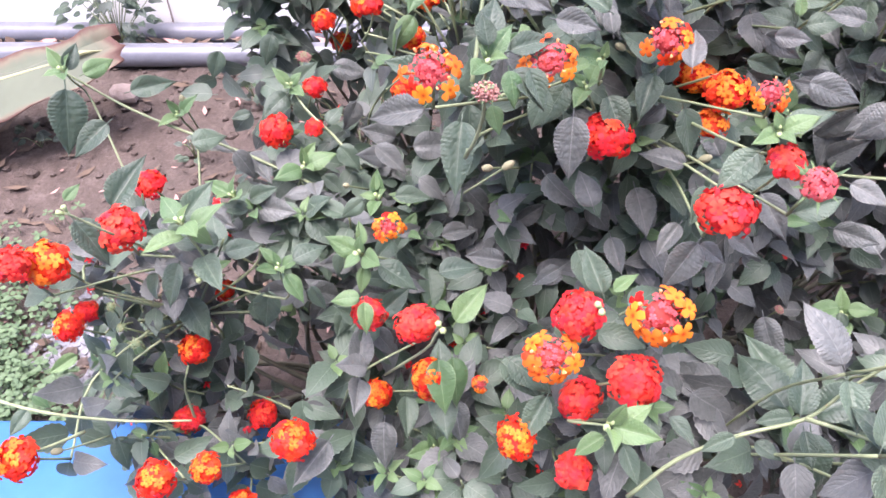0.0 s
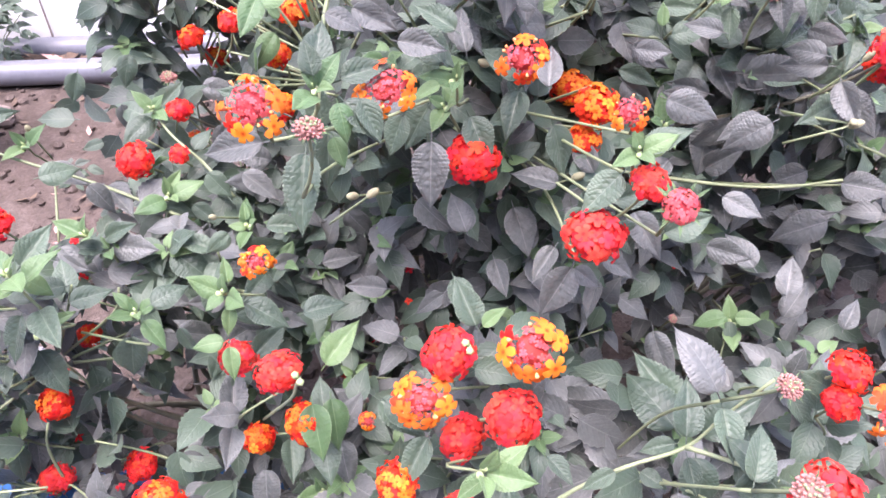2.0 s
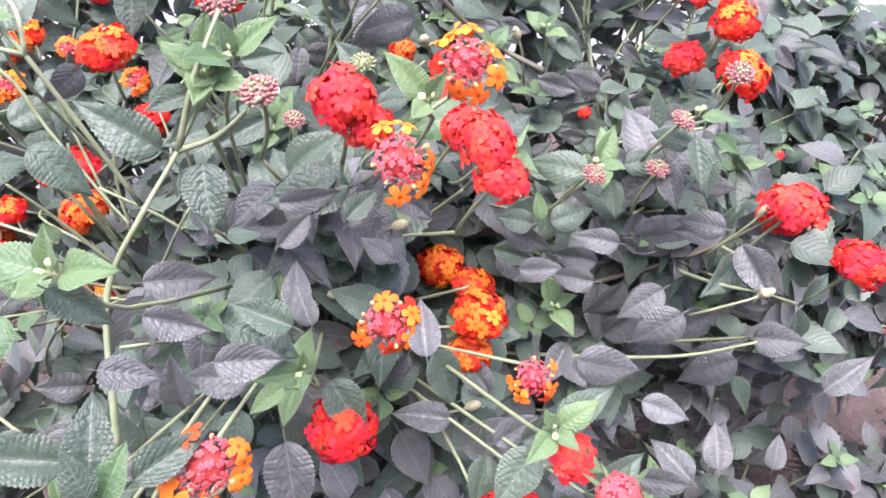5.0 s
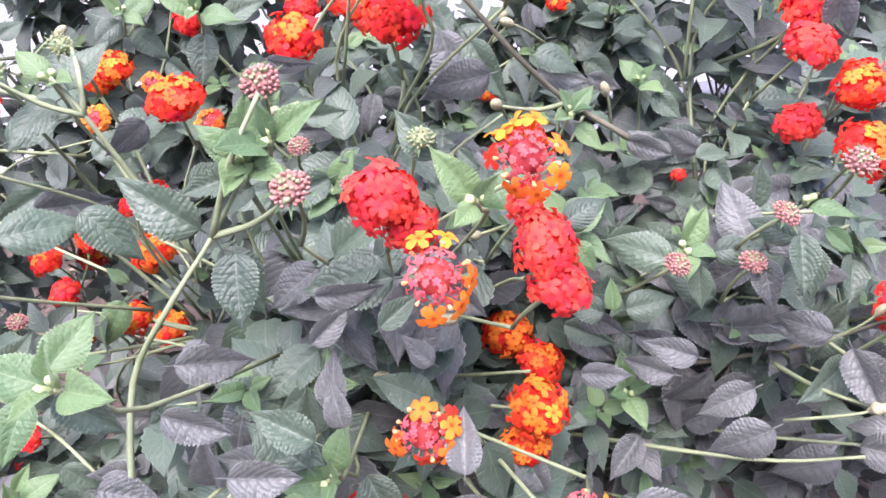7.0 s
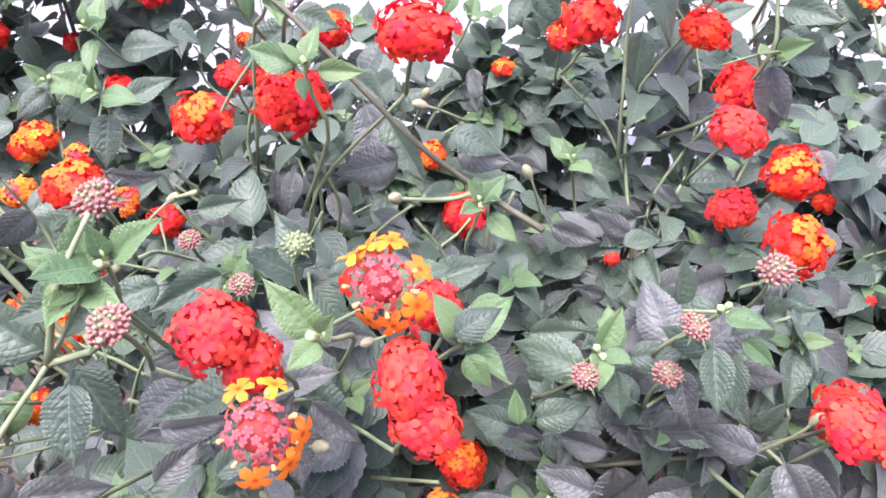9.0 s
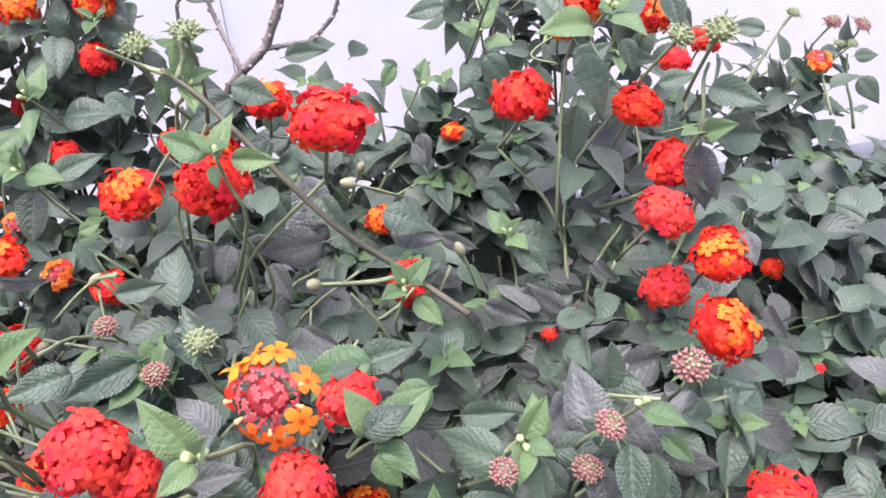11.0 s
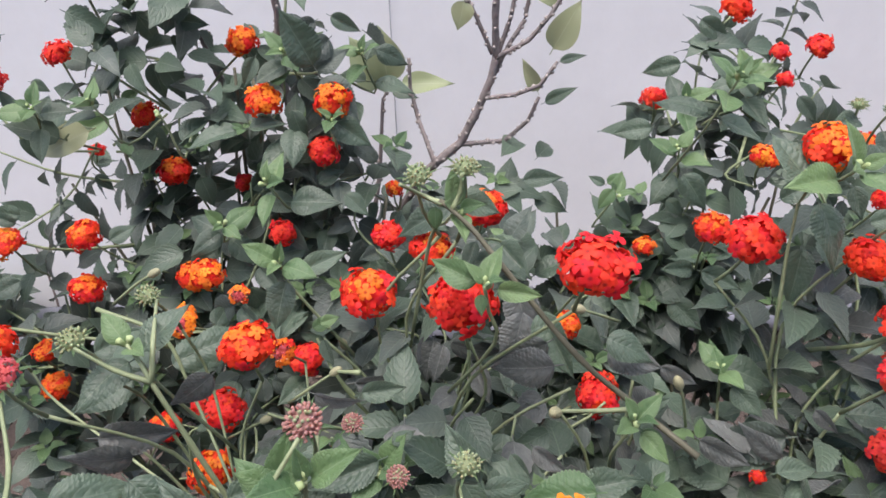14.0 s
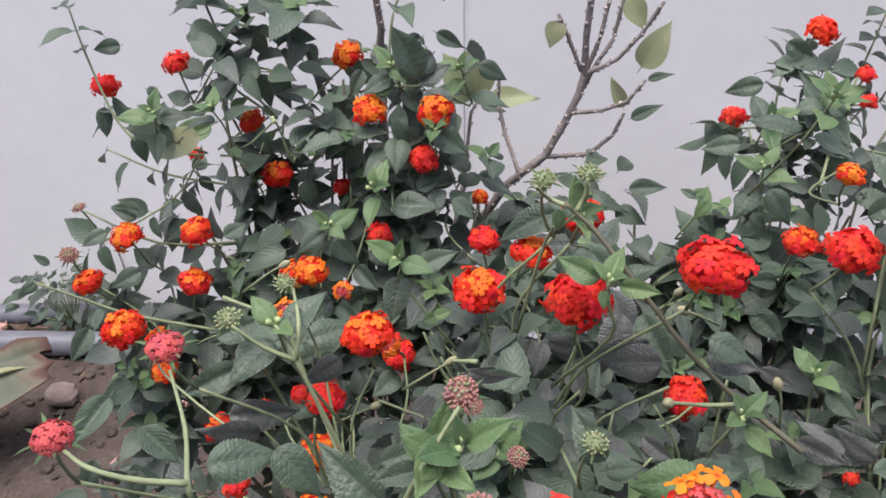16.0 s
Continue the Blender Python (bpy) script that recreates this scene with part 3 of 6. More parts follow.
# ---- fallen banana leaf ----
def dead_leaf():
    m, nt, b = material("dead_leaf", 0.7, 0.3)
    uv = nt.nodes.new("ShaderNodeUVMap")
    sep = nt.nodes.new("ShaderNodeSeparateXYZ")
    nt.links.new(uv.outputs[0], sep.inputs[0])
    edge = arith(nt, "MULTIPLY", arith(nt, "ABSOLUTE", arith(nt, "SUBTRACT", sep.outputs[0], 0.5)), 2.0)
    tip = arith(nt, "POWER", sep.outputs[1], 16.0)
    n = noise_of(nt, 16.0, 5.0, 0.7, place(nt))
    dry = arith(nt, "ADD", arith(nt, "MAXIMUM", arith(nt, "POWER", edge, 9.0), tip), arith(nt, "MULTIPLY", arith(nt, "SUBTRACT", n, 0.5), 0.9))
    stripe = arith(nt, "MULTIPLY", arith(nt, "SINE", arith(nt, "MULTIPLY", sep.outputs[1], 160.0)), 0.5)
    col = ramp(nt, dry, [(0.25, (0.105, 0.12, 0.085)), (0.55, (0.14, 0.12, 0.085)), (0.85, (0.10, 0.052, 0.042))])
    nt.links.new(col, b.inputs["Base Color"])
    bump(nt, b, arith(nt, "ADD", stripe, n), 0.35, 0.003)
    rows, cols = 30, 12
    verts, uvs, faces = [], [], []
    for i in range(rows + 1):
        q = i / rows
        w = 0.135 * min(1.0, 1.25 * math.sqrt(max(0.0, 1.04 - q))) * (0.75 + 0.25 * min(1, q * 3))
        for j in range(cols + 1):
            u = 2 * j / cols - 1
            curl = 0.045 * max(0, abs(u) - 0.75) * 4 * (0.4 + q) + 0.03 * q ** 6
            z = 0.02 + 0.05 * (1 - u * u) + curl * (1 if u > 0 else 0.4) + 0.006 * math.sin(q * 31 + u * 4) * abs(u)
            verts.append((q * 0.78 + 0.02 * noise.noise(Vector((u * 3, q * 9, 1))) * q, u * w + 0.006 * math.sin(q * 23), z))
            uvs.append((0.5 + 0.5 * u, q))
    for i in range(rows):
        for j in range(cols):
            a = i * (cols + 1) + j
            faces.append((a, a + 1, a + cols + 2, a + cols + 1))
    thing = tagged(new("fallen_leaf"), "large withered banana leaf, green-grey with curled brown edges, on soil", "leaf")
    thing.matrix_basis = pose(-1.37, 1.12, -0.012, 0, -9, 14)
    ob = child("blade", mesh_of("blade", verts, faces, m, uvs), thing)
    mod = ob.modifiers.new("thick", "SOLIDIFY")
    mod.thickness = 0.0016
    child("midrib", mesh_of("midrib", *tube_data([(0.0, 0, 0.066), (0.3, 0.002, 0.07), (0.55, 0, 0.072), (0.74, 0.003, 0.078)], [0.008, 0.006, 0.004, 0.0015], 7), LEAF_PALE), thing, None, "pale raised midrib")
    sliver = child("torn_strip", LEAF_MESH["pale"][3], thing, leaf_at(Vector((0.66, -0.01, 0.082)), Vector((1, 0.06, 0.0)), Vector((0, 0.1, 1)), (0.035, 0.085, 0.05)), "pale torn strip")


dead_leaf()


CORD = plain("cord_grey", (0.40, 0.39, 0.39), (0.54, 0.53, 0.53), 0.8, 90.0)
SCAR = plain("leaf_scar", (0.20, 0.17, 0.15), (0.46, 0.41, 0.38), 0.8, 200.0, 0.001)


# ---- plumeria tree behind the shrubs ----
def tree():
    rng = random.Random(8)
    base = Vector((0.03, 1.16, 0.0))
    thing = tagged(new("plumeria_tree"), "young grey-barked tree, knobbly branches with few pale leaves", "tree")
    thing.location = base
    Y = 1.10

    def limb(points, r0, r1, name="branch"):
        path = [Vector((x, Y + dy, z)) - base for x, dy, z in points]
        fine = []
        for a, b in zip(path[:-1], path[1:]):
            n = max(2, int((b - a).length / 0.006))
            fine += [a.lerp(b, i / n) for i in range(n)]
        fine.append(path[-1])
        radii = []
        for i in range(len(fine)):
            k = i / (len(fine) - 1)
            radii.append((r0 + (r1 - r0) * k) * 0.58 * (1.0 + rng.uniform(-.06, .10)))
        limb_part = child(name, mesh_of(name, *tube_data(fine, radii, 8), BARK), thing)
        # leaf scars stand out as small knobs
        knobs = []
        for i in range(1, len(fine) - 1):
            if fine[i].z < 0.5:
                continue
            d, t = unit(fine[i + 1] - fine[i - 1]), rng.random() * 6.28
            out = upright((0, 0, 0), d).to_3x3() @ Vector((math.cos(t), math.sin(t), 0.2))
            r = rng.uniform(0.0016, 0.0027)
            m = upright(fine[i] + out * radii[i] * 0.95, out, r)
            v, f = dome_data(1.0, 0.9, 0.62, 3, 6)
            knobs.append(([m @ Vector(q) for q in v], f, 0))
        if knobs:
            v, f, s = joined(knobs)
            child("leaf_scar", mesh_of("leaf_scar", v, f, SCAR), limb_part, None, "knobbly leaf scars")

    limb([(0.03, 0.06, 0.0), (0.05, 0.05, 0.25), (0.09, 0.03, 0.48), (0.164, 0.01, 0.617), (0.184, 0, 0.639), (0.21, 0, 0.661), (0.231, 0, 0.703), (0.245, 0, 0.737), (0.249, 0, 0.76)], 0.016, 0.0072, "trunk")
    limb([(0.249, 0, 0.757), (0.247, -0.005, 0.804), (0.25, -0.01, 0.87)], 0.0068, 0.0055)
    limb([(0.247, 0, 0.75), (0.265, 0.01, 0.797), (0.276, 0.02, 0.85)], 0.0045, 0.0034)
    limb([(0.241, 0, 0.727), (0.264, 0.01, 0.769), (0.281, 0.02, 0.791), (0.292, 0.02, 0.85)], 0.0046, 0.0036)
    limb([(0.247, 0, 0.757), (0.282, -0.01, 0.778), (0.304, -0.015, 0.806), (0.322, -0.02, 0.84)], 0.0045, 0.0036)
    limb([(0.245, 0, 0.762), (0.228, 0, 0.801), (0.216, 0, 0.825)], 0.0042, 0.003)
    limb([(0.234, 0, 0.713), (0.268, -0.02, 0.723), (0.293, -0.03, 0.736), (0.309, -0.035, 0.762)], 0.0044, 0.003)
    limb([(0.208, 0, 0.659), (0.26, -0.005, 0.664), (0.285, -0.01, 0.689), (0.296, -0.01, 0.716)], 0.005, 0.0032)
    limb([(0.18, 0, 0.636), (0.162, 0.03, 0.683), (0.155, 0.035, 0.715), (0.155, 0.035, 0.75)], 0.0048, 0.0034)
    limb([(0.085, 0.03, 0.47), (0.112, 0.05, 0.60), (0.119, 0.05, 0.669), (0.122, 0.05, 0.698), (0.13, 0.05, 0.712)], 0.0065, 0.003)
    limb([(0.05, 0.05, 0.28), (0.02, 0.04, 0.55), (0.015, 0.02, 0.75), (0.023, 0.0, 0.813), (0.016, -0.01, 0.88)], 0.011, 0.0066)
    limb([(0.045, 0.05, 0.24), (-0.02, 0.05, 0.55), (-0.064, 0.02, 0.783), (-0.085, 0, 0.817), (-0.105, -0.01, 0.88)], 0.010, 0.006)

    def pale(x0, z0, x1, z1, width, dy=0.0, key="smooth", face=-0.75):
        a, b = Vector((x0, Y + dy, z0)), Vector((x1, Y + dy - 0.01, z1))
        l = (b - a).length
        child("leaf", LEAF_MESH[key][0], thing, leaf_at(a - base, b - a, Vector((rng.uniform(-.3, .3), face, 0.65)), (l * width / 0.55, l, l)), "pale yellow-green oval leaf")

    pale(0.303, 0.765, 0.331, 0.822, 0.5, -0.02)
    pale(0.295, 0.715, 0.331, 0.737, 0.36, -0.03, "mid")
    pale(0.309, 0.76, 0.338, 0.771, 0.34, -0.03, "mid")
    pale(0.296, 0.718, 0.276, 0.761, 0.34, -0.01)
    pale(0.130, 0.710, 0.124, 0.785, 0.60, 0.05)
    pale(0.126, 0.705, 0.092, 0.775, 0.62, 0.05)
    pale(0.135, 0.714, 0.206, 0.721, 0.38, 0.05)
    pale(-0.185, 0.702, -0.252, 0.676, 0.5, -0.02)
    pale(0.04, 0.79, 0.08, 0.765, 0.5, 0.0)
    pale(0.285, 0.845, 0.312, 0.808, 0.55, 0.0)
    pale(0.216, 0.822, 0.208, 0.79, 0.7, 0.0)
    pale(0.13, 0.712, 0.165, 0.706, 0.4, 0.04, "mid")


tree()

cord = tagged(new("wall_cord", mesh_of("wall_cord", *tube_data([(0.114, 1.714, 0.03), (0.115, 1.714, 0.6), (0.117, 1.714, 2.2)], [0.0013] * 3, 6), CORD)), "thin grey cord hanging down the white wall", "cord")


# ---- small weed at the wall's foot ----
def weed(p, count, size, leaf, seed, label):
    rng = random.Random(seed)
    thing = tagged(new("weed_plant"), label, "weed")
    thing.location = p
    for i in range(count):
        a, h = rng.random() * 6.28, size * (1 - 0.95 * rng.random() ** 2)
        w = size * 0.75 * math.sin(min(1.0, h / size) * 2.4) * rng.random() ** 0.5
        q = Vector((math.cos(a) * w, math.sin(a) * w * 0.45 - 0.012, h))
        if i % 3 == 0:
            child("stem", mesh_of("stem", *tube_data(bent((0, 0, 0), q, (0, 0, 0.01), 4), [0.0012] * 4, 4), STEM_GREEN), thing)
        child("leaf", LEAF_MESH["mid" if i % 3 else "back"][i % 4], thing, leaf_at(q, Vector((math.cos(a), math.sin(a) - 0.4, rng.uniform(-.4, .3))), Vector((0, -0.6, 0.9)), leaf * rng.uniform(0.75, 1.25)))


weed((-0.80, 1.64, 0.0), 110, 0.15, 0.034, 4, "small dark green weed growing at the wall's foot")
weed((-0.42, 1.40, 0.0), 16, 0.07, 0.03, 6, "small green seedling growing in bare soil")
weed((-0.50, 1.18, 0.0), 12, 0.05, 0.028, 9, "small green seedling growing in bare soil")
weed((-0.83, 1.22, 0.0), 12, 0.05, 0.026, 12, "small green seedling growing in bare soil")
weed((-0.33, 1.36, 0.0), 14, 0.06, 0.03, 15, "small green seedling growing in bare soil")
tagged(new("twig", mesh_of("twig", *tube_data([(-0.676, 1.69, -0.01), (-0.68, 1.705, 0.05), (-0.684, 1.714, 0.13), (-0.69, 1.716, 0.19)], [0.0026, 0.0024, 0.002, 0.0012], 6), STONE)), "thin dry twig leaning against the white wall", "twig")


# ---- lantana shrubs ----
CAMERA_MIDDLE = Vector((0.14, 0.20, 0.95))
TONES = {"o": "old", "m": "mid", "n": "new"}
# Camera positions along its path; leaves hiding heads from these are dropped.
CAMERA_SPOTS = {"low": Vector((0.02, 0.0, 0.87)), "rise": Vector((0.065, 0.13, 0.89)), "middle": Vector((0.13, 0.28, 0.90)), "right": Vector((0.22, 0.33, 0.92)), "high": Vector((0.15, 0.32, 0.99))}


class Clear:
    """Room kept free along the camera's sight lines to the heads and the outer leaves."""

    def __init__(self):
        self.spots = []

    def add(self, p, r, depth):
        for side in CAMERA_SPOTS.values():
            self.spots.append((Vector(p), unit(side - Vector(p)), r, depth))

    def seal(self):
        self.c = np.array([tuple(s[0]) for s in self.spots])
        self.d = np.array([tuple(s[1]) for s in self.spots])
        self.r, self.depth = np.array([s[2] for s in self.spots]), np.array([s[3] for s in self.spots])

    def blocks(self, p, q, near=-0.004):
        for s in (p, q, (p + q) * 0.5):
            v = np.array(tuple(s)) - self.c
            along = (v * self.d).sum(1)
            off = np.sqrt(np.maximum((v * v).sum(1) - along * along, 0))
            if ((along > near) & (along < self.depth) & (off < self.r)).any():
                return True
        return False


def foliage(shrub, items):
    """Many far leaves joined into one mesh."""
    V, F, U, S, o = [], [], [], [], 0
    for m, shape, slot in items:
        v, f, uv = SIMPLE[shape]
        a = np.array(m)
        V.append(v @ a[:3, :3].T + a[:3, 3])
        F += [tuple(i + o for i in q) for q in f]
        S += [slot] * len(f)
        U.append(uv)
        o += len(v)
    if V:
        ob = child("foliage", mesh_of("foliage", np.concatenate(V), F, [LEAF_OLD, LEAF_MID, LEAF_NEW, LEAF_BACK], np.concatenate(U), slots=S), shrub, None, "dense dark inner leaves")
        tagged(ob, kind="stuff")


def stem(shrub, base, path, r0, r1, mat, label=""):
    n = len(path)
    radii = [(r0 + (r1 - r0) * i / (n - 1)) * (1.12 if i % 4 == 0 else 1.0) for i in range(n)]
    child("stem", mesh_of("stem", *tube_data([Vector(p) - base for p in path], radii, 6), mat), shrub, None, label)


def smooth_path(points, n=4):
    """A curve through the points."""
    p = [Vector(q) for q in points]
    p = [p[0] * 2 - p[1]] + p + [p[-1] * 2 - p[-2]]
    out = []
    for a, b, c, d in zip(p[:-3], p[1:-2], p[2:-1], p[3:]):
        for i in range(n):
            t = i / n
            out.append(0.5 * (2 * b + (c - a) * t + (2 * a - 5 * b + 4 * c - d) * t * t + (3 * b - a - 3 * c + d) * t ** 3))
    return out + [p[-2]]


def tip(shrub, base, p, rng, heart, size, pairs, pool):
    """A young shoot end: crossed pairs of bright leaves round a bud."""
    p = Vector(p)
    up = unit(Vector((rng.uniform(-.35, .35), rng.uniform(-.75, -.15), rng.uniform(0.6, 1.0))))
    a0 = rng.random() * 3.14
    q = upright((0, 0, 0), up).to_3x3()
    low = p - up * 0.05 * size
    way = smooth_path([p, p - up * 0.02, low, low.lerp(heart, 0.5) + Vector((rng.uniform(-.02, .02), 0.02, 0))], 3)
    stem(shrub, base, way, 0.0010, 0.0013, STEM_GREEN)
    for k in range(pairs):
        l = (0.018, 0.028, 0.040, 0.048)[k] * size * rng.uniform(0.88, 1.12)
        rise = (1.3, 0.75, 0.30, 0.0)[k]
        at = p - up * (0.0, 0.003, 0.014, 0.035)[k] * size
        for s in (0, math.pi):
            t = a0 + k * math.pi / 2 + s + rng.uniform(-.15, .15)
            out = q @ Vector((math.cos(t), math.sin(t), rise * rng.uniform(0.75, 1.2)))
            pool.append((at, unit(out), up, l, ("new", "new", "new" if rng.random() < 0.4 else "mid", "mid")[k], True))
    for k in range(2):
        t = a0 + k * 2.1
        child("bud", BUD["green"], shrub, upright(p - base + q @ Vector((0.003 * math.cos(t), 0.003 * math.sin(t), 0.002)), up + q @ Vector((math.cos(t), math.sin(t), 0)) * 0.5, 0.0042 * size))


def leafy(way, rng, pool, reach=0.12, size=1.0):
    """Crossed leaf pairs down a stem."""
    total = sum((b - a).length for a, b in zip(way[:-1], way[1:]))
    at, turn, k = 0.0, rng.random() * 3.14, 0
    while at < min(total * 0.98, reach):
        f = at / total * (len(way) - 1)
        i = min(int(f), len(way) - 2)
        p = way[i].lerp(way[i + 1], f - i)
        d = unit(way[max(i - 1, 0)] - way[i + 1])
        q = upright((0, 0, 0), d).to_3x3()
        for s in (0, math.pi):
            t = turn + s + rng.uniform(-.3, .3)
            out = q @ Vector((math.cos(t), math.sin(t), 0.35)) + Vector((0, 0, rng.uniform(-.5, .1)))
            face = unit(d * 0.6 + Vector((rng.uniform(-.3, .3), -0.35, 0.8)))
            fresh = rng.random() < (0.8, 0.6, 0.4, 0.2)[min(k, 3)]
            pool.append((p, unit(out), face, rng.uniform(0.033, 0.055) * size, "mid" if fresh else "old", False))
        at += rng.uniform(0.02, 0.034)
        turn += math.pi / 2
        k += 1


def spent_head(shrub, base, p, rng):
    up = unit(Vector((rng.uniform(-.9, .9), rng.uniform(-.8, .1), 0.5)))
    ob = child("spent_head", SPENT, shrub, upright(Vector(p) - base, up, rng.uniform(0.0028, 0.0036)) @ Matrix.Diagonal((1, 1, 1.45, 1)), "dry beige spent flower head")
    stem(shrub, base, smooth_path([Vector(p), Vector(p) - up * 0.015, Vector(p) - up * 0.045 + Vector((0, 0.01, -0.008))], 3), 0.0008, 0.0011, STEM_GREEN)


def lantana(label, foot, hearts, heads, tips, twigs, leaves, fruits, singles, seed, loose=1.0, fresh_share=0.2, lush=1.0):
    """A lantana shrub: stems, leaves, shoot ends and flower heads. hearts: the masses of its leaves."""
    rng = random.Random(seed)
    base = Vector(foot)
    shrub = tagged(new("lantana_shrub"), label, "shrub", "lantana shrubs in the bed")
    shrub.location = base
    middles = [Vector(h[:3]) for h in hearts]
    pool = []

    def near(p):
        return min(middles, key=lambda c: (c - p).length)

    for tone, *v in leaves:
        a, b = Vector(v[:3]), Vector(v[3:])
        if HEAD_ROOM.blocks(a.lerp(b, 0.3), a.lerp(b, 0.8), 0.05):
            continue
        view = unit((CAMERA_SPOTS["low"] + CAMERA_SPOTS["high"]) * 0.5 - a)
        rise = (-0.5, 0.15) if tone == "o" else (0.1, 0.7)
        face = unit(view + Vector((rng.uniform(-.35, .35), rng.uniform(-.2, .2), rng.uniform(*rise))))
        l = (b - a).length * 1.04
        key = TONES[tone]
        child("leaf", LEAF_MESH[key][rng.randrange(4)], shrub, leaf_at(a - base, b - a, face, (l * rng.uniform(0.85, 1.05), l, l)), "bright young leaf" if tone == "n" else "")
    for kind, x, y, z, size in heads:
        p = Vector((x, y, z))
        up = unit(Vector((rng.uniform(-.3, .3), rng.uniform(-1.1, -.7) if kind in "YB" else rng.uniform(-.6, -.1), 1.0)))
        flower_head(shrub, base, kind, p, up, size, rng)
        h = near(p)
        joint = p - up * rng.uniform(0.035, 0.055) + Vector((rng.uniform(-.012, .012), 0.012, -0.01))
        stem(shrub, base, bent(p - up * RADIUS * 0.3 * size, joint, (rng.uniform(-.005, .005), 0, 0), 5), 0.0010 + 0.0002 * size, 0.0012, STEM_GREEN)
        side = Vector((rng.uniform(-.05, .05), rng.uniform(-.01, .04), 0))
        way = smooth_path([joint, joint.lerp(h, 0.35) + side, joint.lerp(h, 0.8) + side * 0.4], 4)
        stem(shrub, base, way, 0.0011, 0.0013, STEM_GREEN)
        leafy(way, rng, pool)
    for p in tips:
        p = Vector(p)
        crowd = any((Vector(v[:3]) - p).length < 0.03 for _, *v in leaves)
        tip(shrub, base, p, rng, near(p), rng.uniform(0.9, 1.15) * (1.2 if p.z < 0.5 else 1), 2 if crowd else 4, pool)
    for kind, *points in twigs:
        wood = kind == "w"
        way = smooth_path(points)
        stem(shrub, base, way, 0.0020 if wood else 0.0018, 0.0013 if wood else 0.0010, STEM_WOOD if wood else STEM_GREEN)
        if kind == "l":
            leafy(way[::-1], rng, pool, 0.3, 0.85)
    for p in fruits:
        spent_head(shrub, base, p, rng)
    for c in middles:
        for k in range(2):
            a = c + Vector((rng.uniform(-.06, .06), rng.uniform(-.04, .06), rng.uniform(-0.07, 0.0)))
            stem(shrub, base, bent(base + Vector((rng.uniform(-.03, .03), rng.uniform(-.03, .03), 0)), a, (rng.uniform(-.04, .04), rng.uniform(-.04, .04), 0), 9), 0.005, 0.0014, STEM_WOOD)
    for h in hearts:
        for _ in range(3):
            d = unit(Vector((rng.gauss(0, 1), rng.gauss(-0.6, 0.8), rng.gauss(0.5, 0.8))))
            q = Vector((h[0] + d.x * h[3], h[1] + d.y * h[4], h[2] + d.z * h[5]))
            if q.z > 0.05 and q.y < 0.8 and q.z < 0.55:
                child("floret", FLORET["red" if rng.random() < 0.7 else "rose"][rng.randrange(4)], shrub, upright(q - base, Vector((rng.uniform(-1, 1), rng.uniform(-1, 0.3), rng.uniform(-.2, 1))), rng.uniform(0.0038, 0.0052)), "fallen red floret caught among leaves")
    for cx, cy, cz, rx, ry, rz, dense in hearts:
        c = Vector((cx, cy, cz))
        area = 4 * math.pi * (((rx * ry) ** 1.6 + (rx * rz) ** 1.6 + (ry * rz) ** 1.6) / 3) ** (1 / 1.6)
        # leafy shoots out to the face of the mass
        for _ in range(int(area * 150 * dense * lush)):
            d = unit(Vector((rng.gauss(0, 1), rng.gauss(-0.3, 0.9), rng.gauss(0.4, 0.9))))
            if d.z < -0.3 or d.y > 0.6:
                continue
            k = rng.uniform(0.9, 1.1)
            end = c + Vector((d.x * rx, d.y * ry, d.z * rz)) * k
            if end.z < 0.06:
                continue
            way = smooth_path([end, end.lerp(c, 0.3) + Vector((rng.uniform(-.015, .015), 0, -0.008)), end.lerp(c, 0.85) + Vector((0, 0, -0.02))], 3)
            if k > 0.98:
                stem(shrub, base, way, 0.0010, 0.0016, STEM_GREEN)
            leafy(way, rng, pool, 0.11, rng.uniform(0.8, 1.1) * (1.12 if lush < 1 else 1))
            if rng.random() < 0.5:
                t0 = rng.random() * 3
                for s in (0, math.pi, 1.57, 4.71):
                    t = t0 + s
                    pool.append((end, unit(Vector((math.cos(t), math.sin(t) - 0.3, 0.5))), unit(d + Vector((0, -0.3, 0.8))), rng.uniform(0.014, 0.028), "new", False))
        for _ in range(int(area * 1050 * dense * loose)):
            d = unit(Vector((rng.gauss(0, 1), rng.gauss(0, 1), rng.gauss(0, 1))))
            if d.z < -0.35 or d.y > 0.55:
                continue
            k = 1.02 - 0.38 * rng.random()
            p = c + Vector((d.x * rx, d.y * ry, d.z * rz)) * k
            if p.z < 0.02:
                continue
            lift = Vector((0, -0.6, 0.4)) if cz < 0.36 else Vector((0, -0.35, 0.75))
            face = unit(d * 0.5 + lift + Vector((rng.gauss(0, 0.5), rng.gauss(0, 0.5), rng.gauss(0, 0.4))))
            t = rng.random() * 6.28
            run = Vector((math.cos(t), math.sin(t), 0)) + d * 0.35 + Vector((0, -0.2, -0.5))
            run = unit(run - face * run.dot(face) * 0.9)
            pool.append((p, run, face, rng.triangular(0.03, 0.066, 0.048), "mid" if rng.random() < fresh_share else "old", False))
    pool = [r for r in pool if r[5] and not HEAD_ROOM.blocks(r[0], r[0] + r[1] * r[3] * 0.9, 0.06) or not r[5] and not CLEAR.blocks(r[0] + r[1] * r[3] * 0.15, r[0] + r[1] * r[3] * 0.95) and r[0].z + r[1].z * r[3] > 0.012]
    pool.sort(key=lambda r: (r[0] - CAMERA_MIDDLE).length - (1 if r[5] else 0))
    far = []
